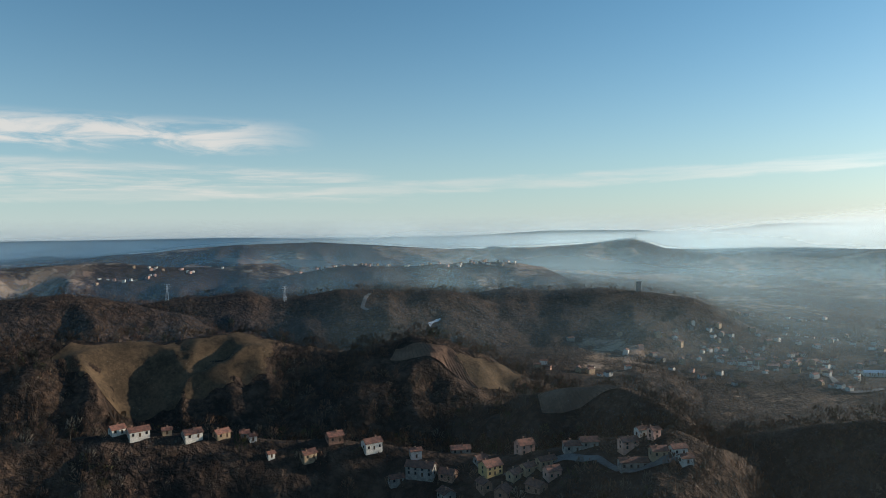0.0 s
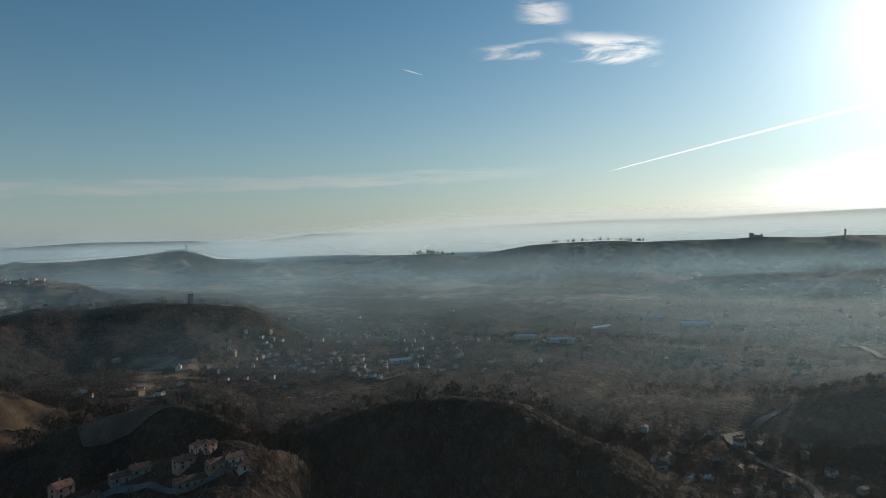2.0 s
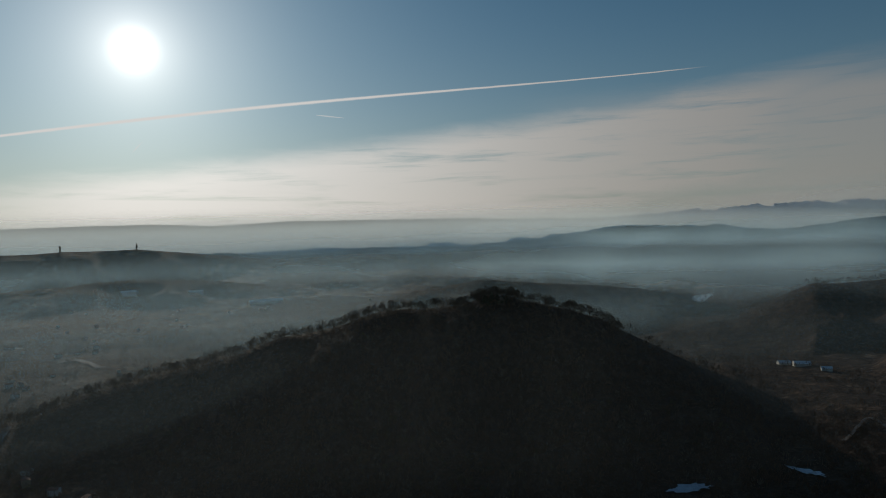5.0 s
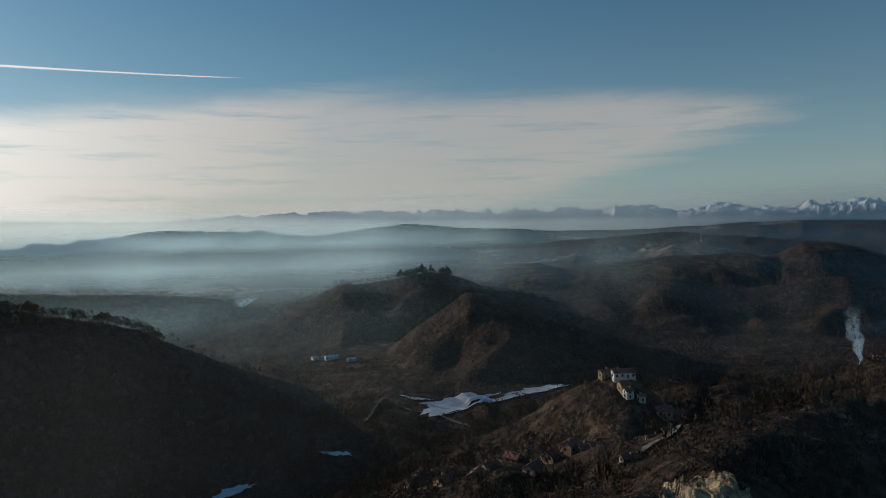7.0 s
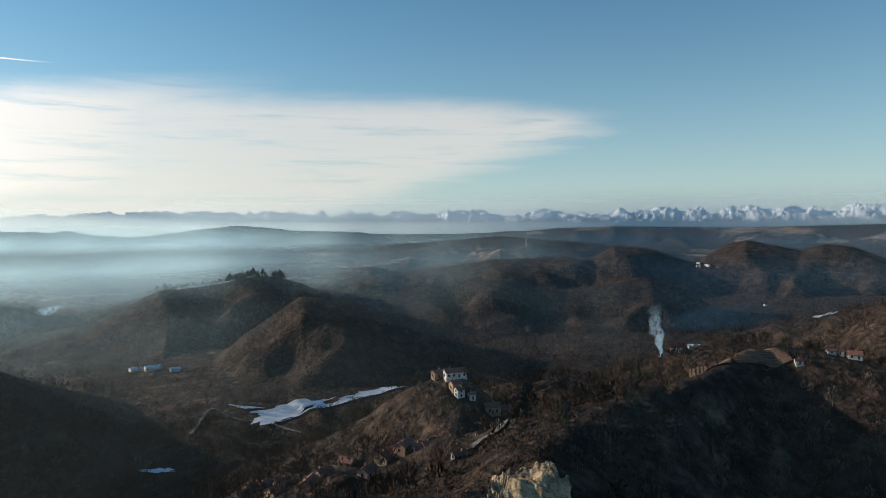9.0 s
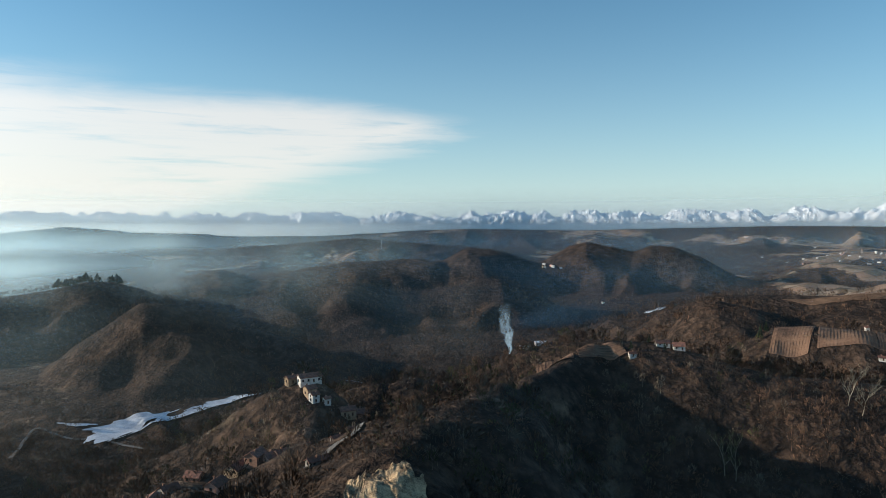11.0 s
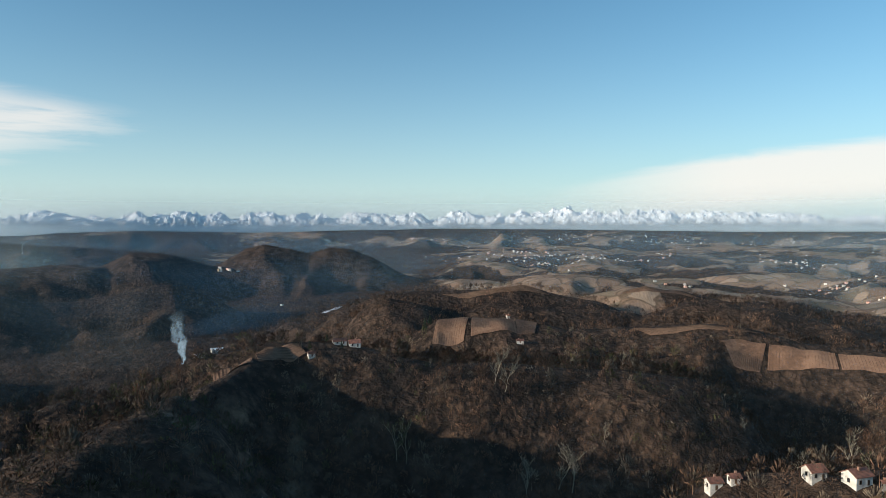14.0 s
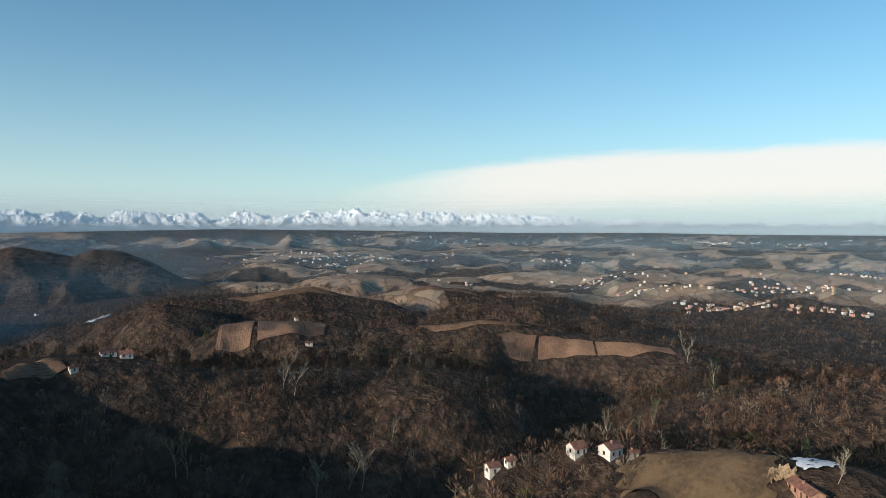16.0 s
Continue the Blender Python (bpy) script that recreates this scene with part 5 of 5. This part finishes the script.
def make_far_villages():
    global FAR_KINDS
    spots = ((23.4, 1010), (24.6, 1040), (22.4, 1060), (25.4, 1000), (26.2, 1050))
    sizes = ((11, 8, 6, "white"), (13, 9, 7, "ochre"), (10, 8, 6, "pink"), (14, 9, 6, "grey"), (9, 7, 5, "white"))
    FAR_KINDS = []
    for (az, d), (l, w, h, colour) in zip(spots, sizes):
        ob = plain_house(l, w, h, colour)
        ob.matrix_basis = Matrix.Translation(ground_at(az, d)) @ pose(0, 0, 0, 0, 0, az * 7)
        tagged(ob, group="houses of the valley town")
        FAR_KINDS.append(ob)
    town = "houses of the valley town"
    for k, (az, d, n, wide, deep) in enumerate(((24.0, 1040, 46, 260, 160), (27.0, 1090, 40, 280, 150), (22.0, 990, 22, 150, 90), (28.5, 1000, 26, 160, 160), (30.0, 1300, 18, 220, 160), (20.5, 1150, 12, 120, 100), (11.0, 850, 9, 70, 30), (26.5, 1650, 12, 200, 100),
                                                (44, 1130, 14, 200, 60), (57.5, 1060, 20, 160, 80), (55.5, 560, 16, 80, 70), (61.5, 530, 18, 50, 70), (59.0, 660, 14, 90, 60), (53, 1560, 8, 160, 100), (66.5, 1500, 10, 300, 200))):
        far_village(town, az, d, n, wide * 1.3, deep * 1.2, 20 + k, 0.72)
    for k, (az, d, n, wide, deep) in enumerate(((-4.0, 1985, 12, 220, 30), (3.3, 1975, 16, 160, 30), (-20.5, 2230, 9, 160, 40), (-24.5, 2140, 9, 140, 40), (15.0, 3590, 16, 150, 20), (35.0, 3290, 6, 60, 20), (-9.0, 2020, 8, 160, 40))):
        joined_village(az, d, int(n * 1.6), wide, deep, 50 + k, 0.8)
    for k, (az, d, n, wide, deep) in enumerate(((190.1, 2950, 22, 280, 160), (192.8, 2630, 14, 150, 60), (197.5, 2760, 12, 220, 60), (206.9, 1660, 30, 210, 60), (216.0, 1950, 10, 200, 60), (219.4, 1630, 12, 160, 40), (223.6, 1300, 20, 90, 60),
                                                (229.0, 1260, 12, 120, 40), (227.9, 1790, 22, 260, 60), (223.1, 4020, 20, 160, 60), (230.1, 2230, 12, 200, 80), (211.5, 2680, 10, 200, 60), (181.9, 3900, 12, 260, 60), (204.0, 3900, 14, 400, 80),
                                                (213.0, 3950, 12, 400, 80), (229.0, 4000, 16, 400, 80), (196.0, 4000, 12, 400, 80), (166.4, 1870, 3, 40, 10), (212, 2600, 24, 2400, 1900), (200, 2900, 14, 1800, 1500), (234.0, 1900, 10, 160, 60))):
        joined_village(az, d, int(n * 2.6), wide * 1.15, deep * 1.2, 70 + k, 0.6)


def make_valley_farms():
    """Farms and hamlets strewn over the hazy valley floor."""
    for k, (az, d, n, wide, deep) in enumerate(((30, 1360, 22, 260, 120), (37, 1500, 18, 300, 140), (48, 1750, 20, 400, 160), (56, 1230, 20, 260, 90), (62, 1480, 16, 300, 160), (70, 1700, 18, 400, 160),
                                                (60, 2150, 16, 500, 160), (50, 2350, 14, 400, 200), (78, 1900, 16, 400, 160), (86, 2250, 12, 400, 120), (41, 1080, 22, 240, 50), (65, 1150, 14, 200, 80))):
        joined_village(az, d, n // 2, wide, deep, 170 + k, 0.62)


def make_sheds():
    """Long low sheds, greenhouses and factory halls."""
    group = "long sheds of the valley"
    rows = ((55.9, 541, 60, 22, 8, 3.2), (60.7, 509, 65, 22, 7, 3.4), (61.4, 516, 65, 22, 7, 3.4), (122.7, 924, 75, 18, 11, 3.4), (124.3, 898, 80, 11, 8, 3), (121.5, 940, 70, 14, 9, 3),
            (166.0, 985, 78, 24, 10, 3.5), (164.4, 965, 75, 12, 8, 3), (42.7, 1130, 80, 34, 11, 4.5), (45.5, 1112, 82, 40, 12, 4.5))
    more = ((48.8, 1376, 40, 50, 9, 4), (53.0, 1584, 80, 30, 14, 6), (32.2, 1030, 70, 34, 11, 5), (70.7, 2190, 80, 40, 18, 8), (80.8, 1980, 85, 90, 20, 6), (56.0, 1500, 85, 60, 16, 5), (190.3, 404, 78, 8.5, 4, 2.0), (75.5, 2150, 80, 40, 16, 6))
    for az, d, heading, l, w, h in rows + more:
        ob = plain_house(l, w, h, "white", SHEET, "shed", "long low white shed with a pale metal roof")
        tagged(ob, group=group)
        ob.matrix_basis = Matrix.Translation(ground_at(az, d)) @ pose(0, 0, 0, 0, 0, 90 - heading - az)


def make_landmarks():
    """The watch tower on the wooded hill and the long castle on the far ridge."""
    tower = tagged(new("tower", None), "old stone watch tower standing on a wooded hilltop", "tower")
    tower.matrix_basis = Matrix.Translation(ground_at(15.8, 1268)) @ pose(0, 0, 0, 0, 0, 20)
    bm = bmesh.new()
    box(bm, -3, 3, -3, 3, -3, 15)
    part("wall", bm, WALLS["grey"][1], tower)
    bm = bmesh.new()
    box(bm, -3.5, 3.5, -3.5, 3.5, 15, 15.8)
    for sx in (-3.2, 0, 3.2):
        for sy in (-3.2, 0, 3.2):
            if sx or sy:
                box(bm, sx - 0.5, sx + 0.5, sy - 0.5, sy + 0.5, 15.8, 17)
    part("battlement", bm, WALLS["grey"][1], tower)
    castle = tagged(new("castle", None), "long old castle on the crest of a distant ridge", "castle")
    castle.matrix_basis = Matrix.Translation(ground_at(60.4, 3300)) @ pose(0, 0, 0, 0, 0, -60)
    for name, b in (("wall", (-24, 30, -8, 8, -8, 7)), ("keep", (-24, -6, -8.5, 8.5, -8, 15)), ("tower", (22, 28, -5, 5, -8, 12))):
        bm = bmesh.new()
        box(bm, *b)
        part(name, bm, WALLS["grey"][1], castle)
    for az, d, h in ((66.3, 3300, 26), (71.4, 3300, 20), (15.6, 3590, 34), (189.0, 3000, 22), (231.0, 1700, 20)):
        spire = tagged(new("bell_tower", None), "slender village bell tower with a pointed roof", "bell tower", "village bell towers")
        spire.matrix_basis = Matrix.Translation(ground_at(az, d))
        bm = bmesh.new()
        box(bm, -2.6, 2.6, -2.6, 2.6, -4, h * 0.75)
        part("wall", bm, WALLS["ochre"][1], spire)
        bm = bmesh.new()
        bmesh.ops.create_cone(bm, cap_ends=True, segments=4, radius1=4.2, radius2=0.1, depth=h * 0.25, matrix=pose(0, 0, h * 0.875, 0, 0, 45))
        part("roof", bm, TILES, spire)


def make_pylon(az, d, height, turn):
    """A lattice pylon: four leaning legs with braces, and three arms."""
    pylon = tagged(new("power_pylon", None), "grey steel lattice power pylon on a hillside", "pylon", "power pylons")
    pylon.matrix_basis = Matrix.Translation(ground_at(az, d)) @ pose(0, 0, 0, 0, 0, turn)
    corners = ((-1, -1), (1, -1), (1, 1), (-1, 1))
    for sx, sy in corners:
        verts, faces = [], []
        limb(verts, faces, Vector((2.2 * sx, 2.2 * sy, -1)), Vector((0.4 * sx, 0.4 * sy, height)), 0.16, 0.1, 4)
        mesh_object("leg", verts, faces, SHEET, pylon)
    for k in range(7):
        verts, faces = [], []
        z0, z1 = height * k / 7, height * (k + 1) / 7
        w0, w1 = 2.2 - 1.8 * k / 7, 2.2 - 1.8 * (k + 1) / 7
        for (ax, ay), (bx, by) in zip(corners, corners[1:] + corners[:1]):
            limb(verts, faces, Vector((ax * w0, ay * w0, z0)), Vector((bx * w1, by * w1, z1)), 0.07, 0.07, 3)
        mesh_object("brace", verts, faces, SHEET, pylon)
    for k, reach in enumerate((4.5, 5.5, 4.0)):
        verts, faces = [], []
        z = height * (0.72 + 0.12 * k)
        limb(verts, faces, Vector((-reach, 0, z)), Vector((reach, 0, z)), 0.12, 0.12, 4)
        mesh_object("arm", verts, faces, SHEET, pylon)


make_houses()
make_far_villages()
make_valley_farms()
make_sheds()
make_landmarks()


# ---- single trees ----
def limb(verts, faces, p, q, r0, r1, sides=4):
    axis = (q - p).normalized()
    u = axis.orthogonal().normalized()
    v = axis.cross(u)
    base = len(verts)
    for c, r in ((p, r0), (q, r1)):
        for k in range(sides):
            a = 2 * math.pi * k / sides
            verts.append(c + u * (r * math.cos(a)) + v * (r * math.sin(a)))
    for k in range(sides):
        j = (k + 1) % sides
        faces.append((base + k, base + j, base + sides + j, base + sides + k))


def grow_branch(rng, verts, faces, twigs, p, way, length, radius, level):
    """A crooked branch that forks; the last level goes to the twigs."""
    steps = 3
    for k in range(steps):
        way = (way + Vector((rng.uniform(-0.25, 0.25), rng.uniform(-0.25, 0.25), rng.uniform(-0.05, 0.25)))).normalized()
        q = p + way * (length / steps)
        radius = max(radius, (0.055, 0.075, 0.1, 0.1)[level])
        r1 = radius * (1 - 0.22)
        limb(*(twigs if level == 0 else (verts, faces)), p, q, radius, r1, 3 if level < 2 else 5)
        if level:
            for _ in range((3, 3, 2, 2)[level]):
                side = (way + Vector((rng.uniform(-1, 1), rng.uniform(-1, 1), rng.uniform(-0.1, 0.7)))).normalized()
                grow_branch(rng, verts, faces, twigs, q, side, length * rng.uniform(0.36, 0.58), r1 * 0.6, level - 1)
        p, radius = q, r1


def bare_tree(az, d, height, mat, label, seed, crown_mat=None):
    rng = random.Random(seed)
    tree = tagged(new("bare_tree", None), label, "tree", "single trees on the slopes")
    tree.matrix_basis = Matrix.Translation(ground_at(az, d))
    verts, faces, twigs = [], [], ([], [])
    grow_branch(rng, verts, faces, twigs, Vector((0, 0, -0.4)), Vector((0, 0, 1)), height * 0.62, height * 0.013, 3)
    mesh_object("trunk", verts, faces, mat, tree)
    mesh_object("crown", twigs[0], twigs[1], crown_mat or mat, tree)
    return tree


def conifer(az, d, height, label, seed, slim=0.2):
    rng = random.Random(seed)
    tree = tagged(new("conifer", None), label, "tree", "dark conifers")
    tree.matrix_basis = Matrix.Translation(ground_at(az, d))
    verts, faces = [], []
    limb(verts, faces, Vector((0, 0, -0.4)), Vector((0, 0, height * 0.95)), height * 0.018, 0.03, 5)
    mesh_object("trunk", verts, faces, BARE, tree)
    verts, faces = [], []
    for _ in range(170):
        h = rng.uniform(0.12, 1.0) ** 0.8
        reach = height * slim * (1.06 - h) * rng.uniform(0.55, 1.15)
        a = rng.uniform(0, 6.283)
        z = height * h
        out, side = Vector((math.cos(a), math.sin(a), 0)), Vector((-math.sin(a), math.cos(a), 0)) * (0.05 * height * rng.uniform(0.5, 1.0))
        base = len(verts)
        verts += [Vector((0, 0, z + 0.04 * height)), out * reach + side + Vector((0, 0, z - 0.03 * height)), out * reach * 1.1 + Vector((0, 0, z + 0.02 * height)), out * reach - side + Vector((0, 0, z - 0.03 * height))]
        faces += [(base, base + 1, base + 2), (base, base + 2, base + 3)]
    mesh_object("crown", verts, faces, PINE, tree)
    return tree


def make_single_trees():
    pale = "tall bare tree with pale lit bark in the woods"
    for k, (az, d, h) in enumerate(((175.3, 296, 30), (176.5, 298, 30), (177.5, 338, 28), (193.6, 442, 30), (194.7, 440, 30), (197.2, 470, 15), (207.8, 522, 10), (191.0, 436, 29), (189.2, 486, 24), (188.3, 490, 26), (215.0, 480, 27), (212.0, 502, 27), (220.6, 866, 19), (221.0, 682, 22), (219.5, 330, 12),
                                    (225.8, 318, 11), (231.5, 280, 12), (198.6, 560, 13), (199.6, 560, 12), (203.4, 585, 13), (209.5, 470, 14), (212.4, 440, 15))):
        bare_tree(az, d, h, PALE, pale, 300 + k)
    for k, (az, d, h) in enumerate(((180.9, 454, 30), (180.1, 456, 30), (218.3, 488, 28), (222.9, 594, 24), (216.0, 470, 15), (217.5, 500, 14))):
        bare_tree(az, d, h, PALE, "tall tree overgrown with green ivy", 340 + k, IVY)
    dark = "dark evergreen conifer rising above the woods"
    rng = random.Random(8)
    for k in range(30):
        conifer(128.0 + 4.6 * rng.random(), 1285 + 35 * rng.random(), rng.uniform(9, 17), dark, 400 + k, 0.5)
    for k, (az, d, h) in enumerate(((137.0, 560, 16), (182.5, 705, 15), (182.9, 715, 12), (174.4, 528, 8), (175.6, 520, 7), (173.0, 515, 8), (229.5, 300, 9))):
        conifer(az, d, h, dark, 430 + k, 0.24)
    for k in range(26):
        conifer(33.5 + 3.4 * rng.random(), 3292, rng.uniform(9, 22), dark, 450 + k, 0.5)
    for k in range(34):
        conifer(44.5 + 8.0 * rng.random(), 3296, rng.uniform(7, 17), dark, 480 + k, 0.5)
    for k in range(12):
        conifer(98.5 + 2.0 * rng.random(), 686 + 8 * rng.random(), rng.uniform(6, 12), dark, 530 + k, 0.5)
    for k, (az, d, h) in enumerate(((34.0, 985, 22), (46.0, 1000, 16), (71.4, 3290, 26), (47.2, 1000, 14), (33.6, 500, 8))):
        conifer(az, d, h, dark, 510 + k, 0.2)


make_single_trees()
for row in ((-21.9, 1140, 26, 30), (-13.0, 1130, 24, 40), (152.6, 3000, 40, 20)):
    make_pylon(*row)


# ---- smoke and trails ----
def ribbon(name, path, widths, cover, side, mat):
    """A thin billowing sheet along a path, spread to both sides along `side`, thinning towards its edges."""
    rows, shares = [], []
    for k in np.linspace(-1, 1, 11):
        for p, w, c in zip(path, widths, cover):
            wob = 1 + 0.35 * noise.noise(Vector((k * 0.8, 0.3, p.z * 0.09)))
            rows.append(tuple(p + side * (k * w * wob) + Vector((0, 0, 0.25 * w * noise.noise(Vector((k * 2, p.z * 0.06, 4)))))))
            shares.append(c * (1 - k * k) ** 0.8)
    me = sheet(name, 11, len(path), np.array(rows), mat)
    me.attributes.new("cover", "FLOAT", "POINT").data.foreach_set("value", np.array(shares, np.float32))
    return new(name, me)


def make_smoke():
    base = ground_at(163.2, 936)
    right = Vector((math.cos(radians(163.2)), -math.sin(radians(163.2)), 0))
    side = Vector((math.cos(radians(163.2 - 38)), -math.sin(radians(163.2 - 38)), 0))
    path, widths, cover = [], [], []
    for k in range(60):
        s = k / 59
        path.append(base + Vector((0, 0, 1 + 70 * s)) + right * (1.6 * math.sin(s * 7) - 6 * s + 1.2 * math.sin(s * 19)))
        widths.append(2.2 + 9.5 * min(1, s * 2.0) * (1 + 0.18 * math.sin(s * 31)))
        cover.append(0.95 * (1 - s ** 1.8))
    drift = [base + Vector((0, 0, 40 + 26 * math.sin(k / 29 * 1.4))) + right * (-6 + 150 * k / 29) for k in range(30)]
    tagged(ribbon("smoke_drift", drift, [12 + 14 * k / 29 for k in range(30)], [0.22 * math.sin(math.pi * (k + 3) / 33) * (1 - 0.5 * k / 29) for k in range(30)], Vector((0, 0, 1)), SMOKE),
           "thin blue smoke drifting off over the valley", "smoke")
    tagged(ribbon("smoke_plume", path, widths, cover, side, SMOKE), "blue-white bonfire smoke rising from the valley floor", "smoke")
    for az, d, w, long in ((115.8, 1520, 9, 60),):
        base = ground_at(az, d) + Vector((0, 0, 10))
        right = Vector((math.cos(radians(az)), -math.sin(radians(az)), 0))
        path = [base + right * (long * (k / 19 - 0.5)) + Vector((0, 0, 2 * math.sin(k * 0.5) + 12 * k / 19)) for k in range(20)]
        tagged(ribbon("vapour_puff", path, [w * math.sin(math.pi * (k + 0.5) / 20) + 1 for k in range(20)], [0.9 * math.sin(math.pi * k / 19) for k in range(20)], Vector((0, 0, 1)), SMOKE),
               "low white puff of vapour over the trees", "vapour", "vapour over the valley")


make_smoke()
